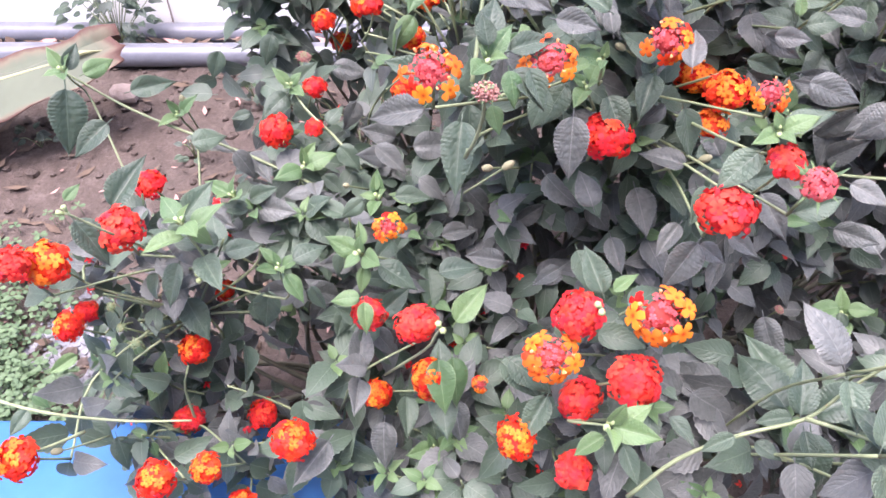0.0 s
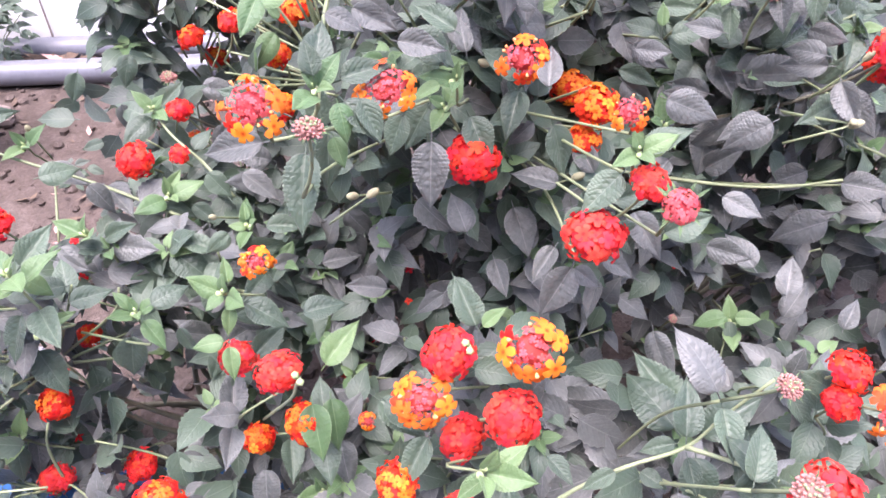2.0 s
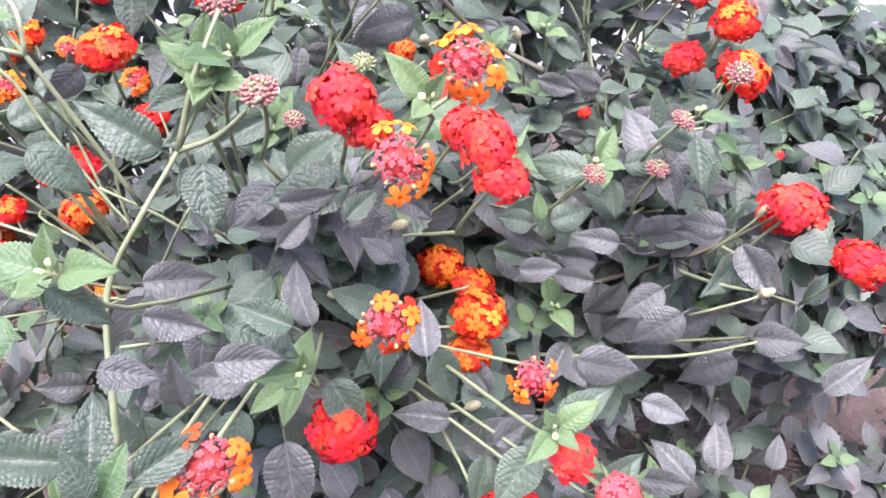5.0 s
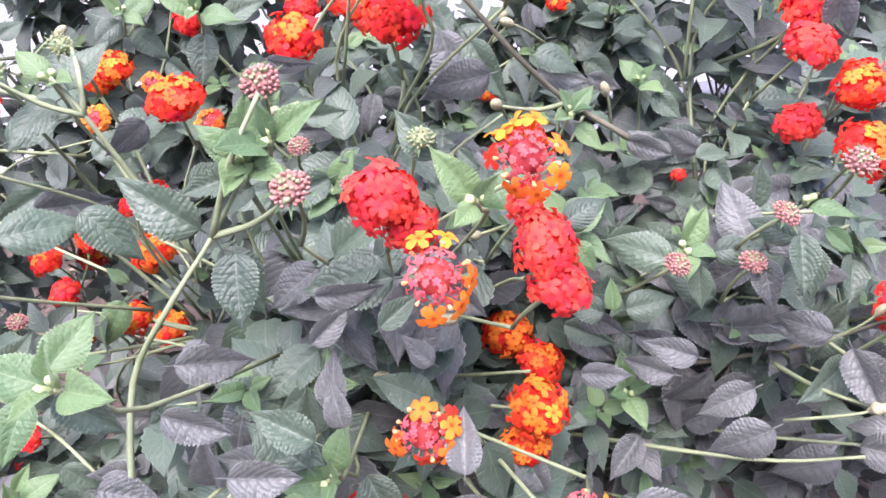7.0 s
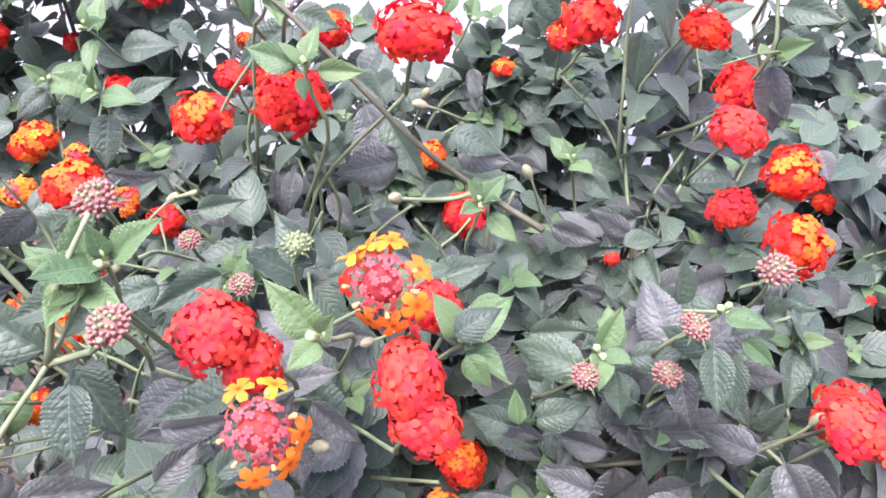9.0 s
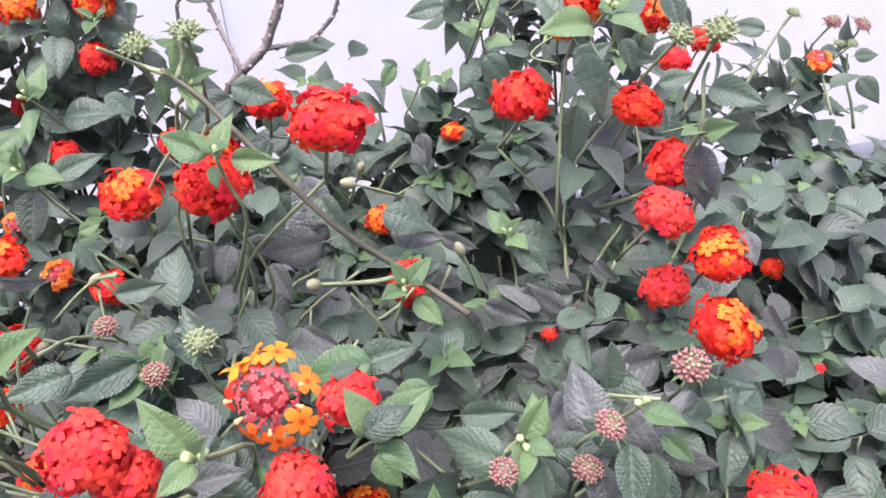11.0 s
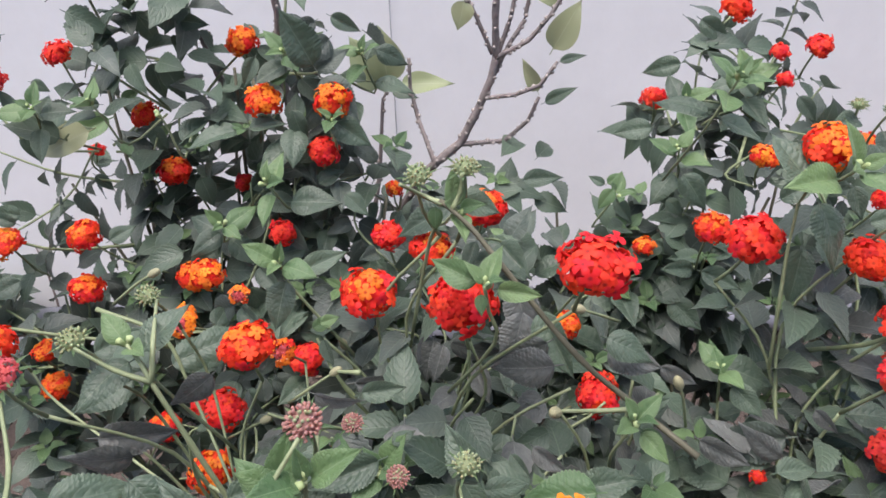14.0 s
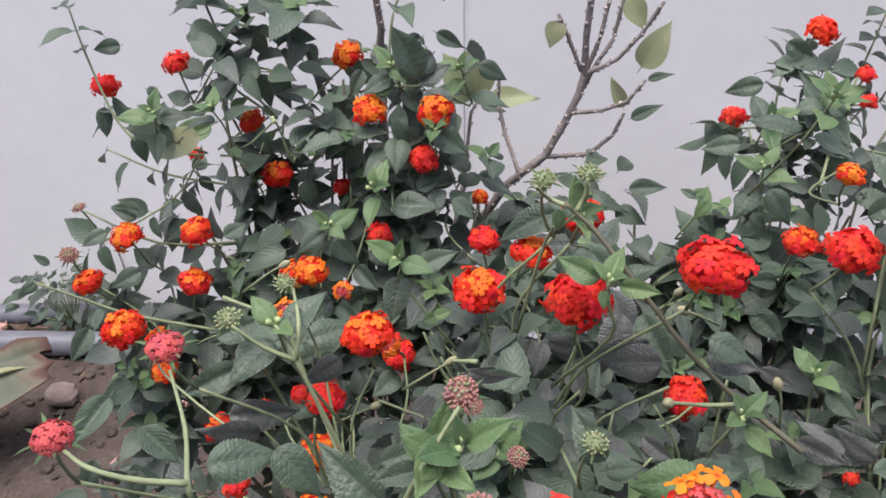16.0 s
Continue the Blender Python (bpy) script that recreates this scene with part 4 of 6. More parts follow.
    for i, (p, run, face, size, tone, _) in enumerate(pool):
        if tone == "old" and p.y > 0.66 + rng.uniform(-.1, .2):
            tone = "back"
        elif tone == "old" and p.z > 0.46 and rng.random() < 0.55:
            tone = "mid"
        m = leaf_at(p - base, run, face, size)
        if i < singles:
            child("leaf", LEAF_MESH[tone][rng.randrange(4)], shrub, m)
        else:
            far.append((m, rng.randrange(3), ("old", "mid", "new", "back").index(tone)))
    foliage(shrub, far)
    return shrub


LOW_HEADS = [
    ("R", -0.182, 0.653, 0.426, 1), ("Y", -0.052, 0.509, 0.413, 0.81), ("M", -0.267, 0.484, 0.263, 1), ("R", -0.149, 0.734, 0.433, 0.75),
    ("R", -0.146, 0.68, 0.412, 0.6), ("R", -0.068, 0.435, 0.375, 0.9), ("O", -0.014, 0.38, 0.357, 0.9), ("R", -0.288, 0.456, 0.171, 0.9),
    ("R", -0.208, 0.468, 0.164, 0.9), ("O", -0.231, 0.357, 0.237, 0.9), ("R", -0.271, 0.447, 0.47, 1.05), ("R", -0.323, 0.62, 0.381, 0.95),
    ("O", -0.333, 0.425, 0.45, 1.1), ("M", -0.137, 0.355, 0.294, 1.1), ("O", -0.067, 0.432, 0.255, 0.85), ("R", -0.022, 0.369, 0.438, 0.95),
    ("O", -0.014, 0.392, 0.321, 0.75), ("M", -0.374, 0.464, 0.323, 0.9), ("R", -0.373, 0.498, 0.306, 0.7), ("R", -0.346, 0.407, 0.467, 0.9),
    ("M", -0.268, 0.335, 0.256, 0.95), ("M", -0.357, 0.313, 0.33, 0.95),
]
LOW_HEADS += [
    ("O", -0.049, 0.811, 0.385, 0.95), ("O", -0.032, 0.696, 0.514, 0.75), ("O", -0.015, 0.744, 0.539, 0.95), ("R", -0.071, 0.7, 0.547, 0.6), ("G", -0.33, 0.477, 0.336, 0.36),
    ("G", -0.321, 0.465, 0.319, 0.36), ("G", -0.308, 0.456, 0.305, 0.36), ("M", -0.249, 0.558, 0.275, 0.7), ("M", -0.217, 0.368, 0.145, 0.9),
]
MIDDLE_HEADS = [
    ("R", 0.201, 0.385, 0.543, 1.15), ("R", 0.131, 0.47, 0.548, 1.12), ("B", -0.008, 0.383, 0.651, 0.99), ("B", 0.065, 0.397, 0.65, 0.855),
    ("Y", 0.155, 0.338, 0.483, 1.2), ("Y", 0.081, 0.331, 0.445, 1.12), ("P", 0.024, 0.353, 0.654, 0.55), ("Y", 0.158, 0.467, 0.627, 0.99),
    ("O", 0.243, 0.611, 0.518, 1.0), ("O", 0.232, 0.514, 0.561, 0.95), ("M", 0.258, 0.579, 0.521, 0.85), ("O", 0.226, 0.511, 0.53, 0.8),
    ("B", 0.22, 0.42, 0.613, 0.675), ("Y", 0.037, 0.426, 0.277, 0.495), ("O", 0.06, 0.319, 0.351, 0.95), ("R", 0.101, 0.352, 0.47, 1.1),
    ("R", 0.146, 0.323, 0.426, 1.15), ("R", 0.113, 0.342, 0.374, 1), ("R", 0.234, 0.391, 0.579, 0.75), ("R", 0.109, 0.304, 0.329, 0.9),
    ("K", 0.241, 0.361, 0.582, 0.85), ("B", 0.167, 0.467, 0.725, 0.81),
]
MIDDLE_HEADS += [
    ("B", 0.216, 0.514, 0.74, 0.95), ("R", 0.245, 0.579, 0.663, 0.9), ("M", 0.039, 0.731, 0.677, 1.05), ("P", 0.111, 0.564, 0.763, 0.6),
    ("P", 0.118, 0.511, 0.743, 0.55), ("M", 0.124, 0.758, 0.698, 1.05), ("R", 0.187, 0.691, 0.734, 1.15), ("P", 0.313, 0.533, 0.64, 0.5),
    ("R", 0.045, 0.881, 0.536, 1), ("Y", 0.048, 0.789, 0.619, 0.6), ("R", 0.305, 0.781, 0.568, 1), ("O", 0.294, 0.869, 0.574, 0.8), ("R", 0.256, 0.651, 0.783, 1.12),
    ("M", 0.172, 0.838, 0.683, 0.9), ("M", -0.192, 0.81, 0.623, 1.1), ("K", -0.068, 0.641, 0.731, 0.8), ("R", -0.02, 0.819, 0.534, 1),
    ("P", 0.145, 0.621, 0.661, 0.45), ("P", 0.118, 0.654, 0.672, 0.45), ("G", 0.182, 0.582, 0.712, 0.5), ("G", -0.016, 0.728, 0.72, 0.55),
    ("G", -0.035, 0.664, 0.735, 0.6), ("G", 0.163, 0.715, 0.805, 0.6),
]
MIDDLE_HEADS += [
    ("G", 0.19, 0.709, 0.812, 0.6), ("K", -0.098, 0.564, 0.733, 0.75), ("R", -0.055, 0.85, 0.51, 0.5), ("P", 0.276, 0.255, 0.54, 0.5),
    ("P", 0.262, 0.198, 0.533, 0.6), ("R", 0.28, 0.2, 0.52, 1), ("O", 0.294, 0.208, 0.467, 0.9), ("R", 0.182, 0.686, 0.74, 0.75),
    ("R", 0.153, 0.505, 0.739, 0.88), ("R", 0.163, 0.502, 0.724, 0.7), ("R", 0.221, 0.494, 0.709, 0.82), ("R", 0.226, 0.483, 0.693, 0.78),
]
BACK_LEFT_HEADS = [
    ("P", -0.171, 0.8, 0.433, 0.6),
    ("M", -0.146, 0.949, 0.379, 0.8), ("Y", -0.056, 0.862, 0.595, 0.72), ("O", -0.041, 0.906, 0.622, 0.9), ("R", 0.132, 0.904, 0.658, 0.85), ("O", 0.133, 1.079, 0.618, 0.6),
    ("O", -0.015, 1.081, 0.792, 0.95), ("O", 0.019, 0.992, 0.759, 1), ("O", 0.085, 0.976, 0.763, 1), ("M", -0.102, 1.051, 0.663, 0.95),
    ("M", -0.175, 0.968, 0.634, 0.95), ("O", -0.066, 0.949, 0.595, 0.95), ("R", 0.024, 0.963, 0.631, 0.75), ("R", 0.073, 0.976, 0.712, 0.85),
    ("R", -0.356, 1.21, 0.721, 0.95), ("R", -0.213, 1.1, 0.78, 0.85), ("M", -0.132, 1.083, 0.716, 0.8), ("R", -0.026, 1.041, 0.651, 0.6),
    ("O", -0.245, 0.954, 0.637, 0.85), ("R", -0.26, 1.225, 0.617, 0.6), ("M", -0.185, 0.962, 0.575, 0.95), ("Y", -0.076, 0.92, 0.563, 0.675),
    ("Y", -0.005, 0.878, 0.614, 0.54), ("O", -0.205, 0.891, 0.55, 0.65),
]
BACK_LEFT_HEADS += [
    ("O", -0.208, 0.891, 0.507, 0.75), ("M", -0.099, 0.86, 0.474, 0.9), ("M", -0.153, 0.866, 0.451, 0.85), ("P", -0.299, 0.977, 0.657, 0.45),
    ("P", -0.301, 0.937, 0.621, 0.65), ("M", -0.291, 0.937, 0.59, 0.85), ("O", -0.209, 0.984, 0.226, 0.8),
]
RIGHT_HEADS = [
    ("G", 0.467, 0.702, 0.783, 0.6), ("G", 0.477, 0.678, 0.793, 0.68),
    ("P", 0.368, 0.523, 0.28, 0.35), ("R", 0.448, 0.49, 0.615, 1.05), ("R", 0.469, 0.515, 0.586, 1.05), ("P", 0.353, 0.524, 0.641, 0.5),
    ("P", 0.358, 0.519, 0.678, 0.55), ("P", 0.399, 0.528, 0.697, 0.6), ("M", 0.463, 0.611, 0.69, 0.98), ("M", 0.451, 0.576, 0.668, 1.02),
    ("R", 0.439, 0.635, 0.708, 0.9), ("R", 0.445, 0.632, 0.653, 0.8), ("R", 0.47, 0.688, 0.706, 1), ("R", 0.457, 0.722, 0.733, 0.9),
    ("R", 0.384, 0.737, 0.743, 1.05), ("O", 0.435, 0.763, 0.796, 0.9), ("R", 0.383, 0.66, 0.601, 0.3), ("R", 0.49, 0.459, 0.578, 1.05), ("R", 0.398, 0.330, 0.442, 0.95), ("R", 0.388, 0.315, 0.425, 0.8), ("B", 0.408, 0.292, 0.440, 1.05),
]
BACK_RIGHT_HEADS = [
    ("G", 0.534, 0.90, 0.768, 0.45), ("G", 0.558, 0.892, 0.765, 0.45),
    ("P", 0.814, 0.99, 0.662, 0.62), ("P", 0.834, 0.97, 0.664, 0.62), ("G", 0.813, 0.97, 0.645, 0.4), ("G", 0.82, 0.96, 0.648, 0.4),
    ("M", 0.413, 0.863, 0.678, 0.9), ("M", 0.57, 0.93, 0.715, 1), ("R", 0.444, 1.147, 0.692, 0.85), ("R", 0.506, 1.106, 0.805, 1),
    ("R", 0.529, 1.041, 0.774, 0.55), ("R", 0.596, 1.089, 0.765, 0.85), ("Y", 0.765, 0.935, 0.645, 0.72), ("G", 0.804, 1.045, 0.655, 0.6),
    ("M", 0.216, 0.858, 0.708, 0.95), ("O", 0.483, 0.937, 0.708, 0.72), ("R", 0.624, 0.926, 0.688, 0.9), ("R", 0.428, 1.107, 0.706, 0.3),
    ("R", 0.562, 0.864, 0.697, 0.8), ("O", 0.373, 0.912, 0.631, 0.6), ("R", 0.555, 1.068, 0.735, 0.6), ("R", 0.62, 0.747, 0.547, 0.6),
]
LOW_TIPS = [
    (-0.179, 0.74, 0.429), (-0.297, 0.689, 0.423), (-0.214, 0.567, 0.404),
    (-0.076, 0.474, 0.412), (-0.154, 0.477, 0.391), (-0.209, 0.433, 0.424), (-0.215, 0.44, 0.48), (-0.287, 0.413, 0.514), (-0.397, 0.671, 0.488),
    (-0.001, 0.337, 0.47), (-0.008, 0.39, 0.22), (-0.309, 0.472, 0.224), (-0.152, 0.632, 0.393), (-0.068, 0.579, 0.392), (-0.351, 0.531, 0.22),
]
MIDDLE_TIPS = [
    (0.115, 0.276, 0.437), (0.113, 0.342, 0.486), (0.027, 0.388, 0.656), (0.113, 0.458, 0.617), (0.223, 0.397, 0.598), (0.111, 0.549, 0.743),
    (0.191, 0.497, 0.733), (0.099, 0.545, 0.736), (0.028, 0.455, 0.713), (0.285, 0.638, 0.679), (0.305, 0.541, 0.52), (0.11, 0.483, 0.582),
    (0.255, 0.55, 0.661), (0.197, 0.657, 0.766), (0.063, 0.766, 0.717), (-0.009, 0.67, 0.726), (0.185, 0.706, 0.787), (0.134, 0.637, 0.65),
    (0.098, 0.552, 0.737),
]
RIGHT_TIPS = [
    (0.393, 0.466, 0.334), (0.331, 0.556, 0.629), (0.333, 0.625, 0.558), (0.379, 0.53, 0.673), (0.367, 0.711, 0.651), (0.429, 0.721, 0.797),
]
BACK_RIGHT_TIPS = [
    (0.413, 0.869, 0.805), (0.418, 0.98, 0.698), (0.495, 1.03, 0.756), (0.436, 1.03, 0.73), (0.352, 0.95, 0.665), (0.547, 0.95, 0.672),
]
BACK_LEFT_TIPS = [
    (-0.141, 0.99, 0.76), (-0.072, 0.97, 0.754), (0.025, 0.92, 0.705), (-0.023, 0.93, 0.659), (0.043, 1, 0.799), (-0.229, 1.05, 0.738),
    (0.111, 1.03, 0.788), (0.085, 0.96, 0.748),
]
MIDDLE_TWIGS = [
    ("g", (0.141, 0.267, 0.353), (0.173, 0.276, 0.393), (0.215, 0.283, 0.414), (0.255, 0.283, 0.435), (0.275, 0.287, 0.464), (0.293, 0.284, 0.505)),
    ("g", (0.255, 0.283, 0.435), (0.272, 0.265, 0.447), (0.288, 0.237, 0.468)),
    ("g", (0.021, 0.457, 0.600), (0.024, 0.469, 0.618), (0.032, 0.504, 0.655), (0.056, 0.516, 0.687), (0.078, 0.537, 0.705), (0.098, 0.551, 0.729)),
    ("g", (0.078, 0.537, 0.705), (0.093, 0.540, 0.740), (0.110, 0.555, 0.763)),
    ("g", (0.078, 0.537, 0.705), (0.098, 0.533, 0.712), (0.117, 0.502, 0.745)),
]
MIDDLE_TWIGS += [
    ("g", (-0.090, 0.796, 0.663), (-0.040, 0.783, 0.645), (-0.021, 0.765, 0.603), (0.007, 0.722, 0.565), (0.023, 0.691, 0.555)),
    ("g", (-0.029, 0.554, 0.693), (-0.027, 0.550, 0.716), (-0.041, 0.588, 0.716), (-0.062, 0.628, 0.724)),
    ("g", (-0.027, 0.550, 0.716), (-0.050, 0.545, 0.724), (-0.069, 0.543, 0.734), (-0.089, 0.557, 0.731)),
    ("g", (0.041, 0.645, 0.602), (0.021, 0.649, 0.667), (0.006, 0.655, 0.710), (-0.001, 0.662, 0.721), (-0.007, 0.666, 0.729)),
    ("g", (0.006, 0.655, 0.710), (0.007, 0.670, 0.729), (-0.008, 0.721, 0.721)),
]
MIDDLE_TWIGS += [
    ("g", (0.006, 0.655, 0.710), (-0.013, 0.656, 0.719), (-0.031, 0.656, 0.736)),
    ("w", (0.317, 0.619, 0.668), (0.285, 0.651, 0.682), (0.251, 0.653, 0.717), (0.209, 0.676, 0.766), (0.192, 0.690, 0.784), (0.175, 0.700, 0.797)),
    ("g", (0.177, 0.699, 0.795), (0.165, 0.703, 0.799), (0.154, 0.677, 0.819)),
    ("g", (0.182, 0.697, 0.792), (0.187, 0.701, 0.802), (0.188, 0.701, 0.813)),
    ("g", (0.285, 0.644, 0.683), (0.266, 0.649, 0.678), (0.235, 0.634, 0.694)),
]
MIDDLE_TWIGS += [
    ("g", (0.121, 0.689, 0.681), (0.103, 0.705, 0.669)),
]
RIGHT_TWIGS = [
    ("g", (0.442, 0.74, 0.64), (0.465, 0.70, 0.68), (0.474, 0.674, 0.732), (0.478, 0.686, 0.76), (0.478, 0.684, 0.772)),
    ("w", (0.308, 0.588, 0.481), (0.367, 0.557, 0.514), (0.414, 0.534, 0.543), (0.436, 0.520, 0.566), (0.459, 0.500, 0.604)),
    ("g", (0.400, 0.534, 0.533), (0.405, 0.494, 0.552), (0.420, 0.468, 0.563)),
    ("g", (0.341, 0.573, 0.433), (0.402, 0.524, 0.461), (0.464, 0.478, 0.493)),
    ("g", (0.251, 0.563, 0.464), (0.341, 0.517, 0.473), (0.393, 0.487, 0.488), (0.434, 0.467, 0.509)),
]
LOW_TWIGS = [
    ("g", (-0.139, 0.617, 0.378), (-0.224, 0.656, 0.394), (-0.306, 0.677, 0.416), (-0.358, 0.690, 0.435), (-0.394, 0.697, 0.457), (-0.412, 0.696, 0.472)),
    ("g", (-0.092, 0.649, 0.376), (-0.126, 0.685, 0.398), (-0.160, 0.714, 0.416), (-0.191, 0.764, 0.432)),
    ("g", (-0.430, 0.387, 0.315), (-0.362, 0.370, 0.312), (-0.302, 0.380, 0.283), (-0.242, 0.387, 0.273)),
    ("g", (-0.323, 0.355, 0.304), (-0.336, 0.329, 0.323), (-0.342, 0.318, 0.333)),
]
BACK_RIGHT_TWIGS = [
    ("g", (0.848, 0.95, 0.55), (0.838, 0.955, 0.58), (0.828, 0.96, 0.604), (0.822, 0.965, 0.635)),
    ("l", (0.667, 0.921, 0.614), (0.685, 0.926, 0.647), (0.700, 0.929, 0.674), (0.712, 0.931, 0.698)),
    ("l", (0.774, 0.907, 0.596), (0.771, 0.924, 0.620), (0.769, 0.936, 0.637)),
    ("l", (0.461, 1.002, 0.664), (0.482, 1.118, 0.683), (0.500, 1.165, 0.744), (0.533, 1.180, 0.774)),
    ("l", (0.485, 0.991, 0.669), (0.545, 1.097, 0.711), (0.587, 1.151, 0.767), (0.597, 1.156, 0.811)),
]
BACK_LEFT_TWIGS = [
    ("l", (-0.296, 1.131, 0.672), (-0.321, 1.142, 0.705), (-0.346, 1.162, 0.777), (-0.355, 1.169, 0.828)),
    ("l", (-0.178, 1.130, 0.610), (-0.258, 1.120, 0.631), (-0.325, 1.114, 0.668)),
    ("l", (-0.149, 1.014, 0.592), (-0.224, 0.980, 0.612), (-0.289, 0.969, 0.657)),
    ("l", (-0.096, 0.916, 0.528), (-0.210, 0.879, 0.584), (-0.256, 0.870, 0.611), (-0.294, 0.861, 0.637)),
]
MIDDLE_FRUITS = [(0.235, 0.630, 0.697), (0.180, 0.512, 0.651), (0.216, 0.479, 0.516), (0.094, 0.812, 0.606), (0.103, 0.705, 0.669), (0.263, 0.708, 0.710), (0.038, 0.494, 0.495), (0.054, 0.478, 0.510), (0.208, 0.570, 0.652), (-0.024, 0.763, 0.715), (0.275, 0.759, 0.691), (0.145, 0.538, 0.585), (0.040, 0.740, 0.594)]
RIGHT_FRUITS = [(0.419, 0.467, 0.564), (0.442, 0.511, 0.595), (0.421, 0.467, 0.563), (0.546, 0.774, 0.682), (0.327, 0.684, 0.665)]
LOW_FRUITS = [(-0.293, 0.70, 0.436), (-0.100, 0.582, 0.406), (-0.336, 0.331, 0.311)]
MIDDLE_LEAVES = []
MIDDLE_LEAVES += [
    ("o", -0.072, 0.7, 0.622, -0.014, 0.708, 0.614), ("o", -0.14, 0.785, 0.541, -0.096, 0.781, 0.512), ("o", -0.152, 0.762, 0.499, -0.095, 0.749, 0.455),
    ("n", -0.004, 0.582, 0.622, 0.02, 0.6, 0.646), ("n", -0.005, 0.591, 0.613, 0.01, 0.585, 0.601), ("m", -0.013, 0.575, 0.607, 0.023, 0.565, 0.586),
    ("m", 0.074, 0.559, 0.686, 0.092, 0.537, 0.65), ("m", 0.036, 0.571, 0.719, 0.074, 0.564, 0.701), ("m", 0.066, 0.566, 0.713, 0.091, 0.569, 0.721),
    ("o", 0.114, 0.514, 0.681, 0.149, 0.507, 0.682), ("o", 0.146, 0.503, 0.662, 0.174, 0.512, 0.688), ("m", 0.081, 0.475, 0.648, 0.112, 0.457, 0.629),
    ("o", 0.122, 0.475, 0.625, 0.118, 0.492, 0.646), ("o", 0.03, 0.436, 0.678, 0.055, 0.43, 0.669),
]
MIDDLE_LEAVES += [
    ("o", 0.044, 0.479, 0.662, 0.076, 0.469, 0.648), ("m", 0.025, 0.394, 0.657, 0.032, 0.419, 0.683), ("m", 0.004, 0.456, 0.596, -0.042, 0.462, 0.616),
    ("m", 0.036, 0.393, 0.657, 0.069, 0.403, 0.665), ("m", 0.039, 0.383, 0.655, 0.062, 0.366, 0.638), ("m", 0.014, 0.428, 0.594, 0.007, 0.381, 0.559),
    ("n", 0.038, 0.378, 0.657, 0.044, 0.361, 0.641), ("m", 0.107, 0.455, 0.629, 0.081, 0.474, 0.649), ("n", 0.104, 0.45, 0.621, 0.082, 0.445, 0.614),
    ("m", 0.126, 0.489, 0.575, 0.141, 0.456, 0.548), ("m", 0.321, 0.54, 0.633, 0.283, 0.566, 0.638), ("m", 0.278, 0.532, 0.609, 0.254, 0.547, 0.612),
    ("m", 0.288, 0.541, 0.601, 0.317, 0.532, 0.613), ("n", 0.278, 0.529, 0.613, 0.279, 0.541, 0.63),
]
MIDDLE_LEAVES += [
    ("o", 0.328, 0.521, 0.553, 0.296, 0.542, 0.552), ("o", 0.281, 0.602, 0.531, 0.31, 0.57, 0.513), ("m", 0.22, 0.403, 0.581, 0.189, 0.389, 0.557),
    ("m", 0.223, 0.399, 0.593, 0.255, 0.402, 0.615), ("n", 0.229, 0.394, 0.583, 0.243, 0.377, 0.579), ("o", 0.245, 0.437, 0.519, 0.26, 0.398, 0.501),
    ("o", 0.233, 0.482, 0.51, 0.217, 0.517, 0.535), ("o", 0.085, 0.575, 0.267, 0.097, 0.618, 0.299), ("o", 0.098, 0.545, 0.301, 0.144, 0.563, 0.318),
    ("o", 0.16, 0.51, 0.406, 0.169, 0.475, 0.384), ("o", 0.068, 0.519, 0.357, 0.022, 0.524, 0.362), ("o", 0.31, 0.464, 0.346, 0.312, 0.415, 0.322),
    ("o", 0.196, 0.441, 0.482, 0.173, 0.419, 0.462), ("o", 0.224, 0.412, 0.471, 0.208, 0.388, 0.452),
]
MIDDLE_LEAVES += [
    ("m", -0.028, 0.819, 0.573, -0.019, 0.843, 0.61), ("m", -0.107, 0.791, 0.621, -0.063, 0.814, 0.63), ("o", -0.034, 0.694, 0.612, -0.081, 0.675, 0.617),
    ("m", 0.025, 0.643, 0.622, -0.017, 0.617, 0.61), ("o", 0.04, 0.521, 0.643, 0.083, 0.523, 0.633), ("m", 0.037, 0.48, 0.651, 0.062, 0.487, 0.649),
    ("o", -0.132, 0.741, 0.465, -0.111, 0.783, 0.501), ("n", -0.022, 0.535, 0.634, 0.004, 0.563, 0.648), ("n", -0.012, 0.506, 0.659, -0.024, 0.479, 0.643),
    ("m", 0.017, 0.468, 0.699, 0.041, 0.457, 0.678), ("m", 0.114, 0.451, 0.654, 0.086, 0.465, 0.668), ("o", 0.117, 0.486, 0.624, 0.122, 0.511, 0.644),
    ("o", 0.169, 0.482, 0.653, 0.153, 0.495, 0.662), ("o", 0.111, 0.496, 0.665, 0.134, 0.509, 0.675),
]
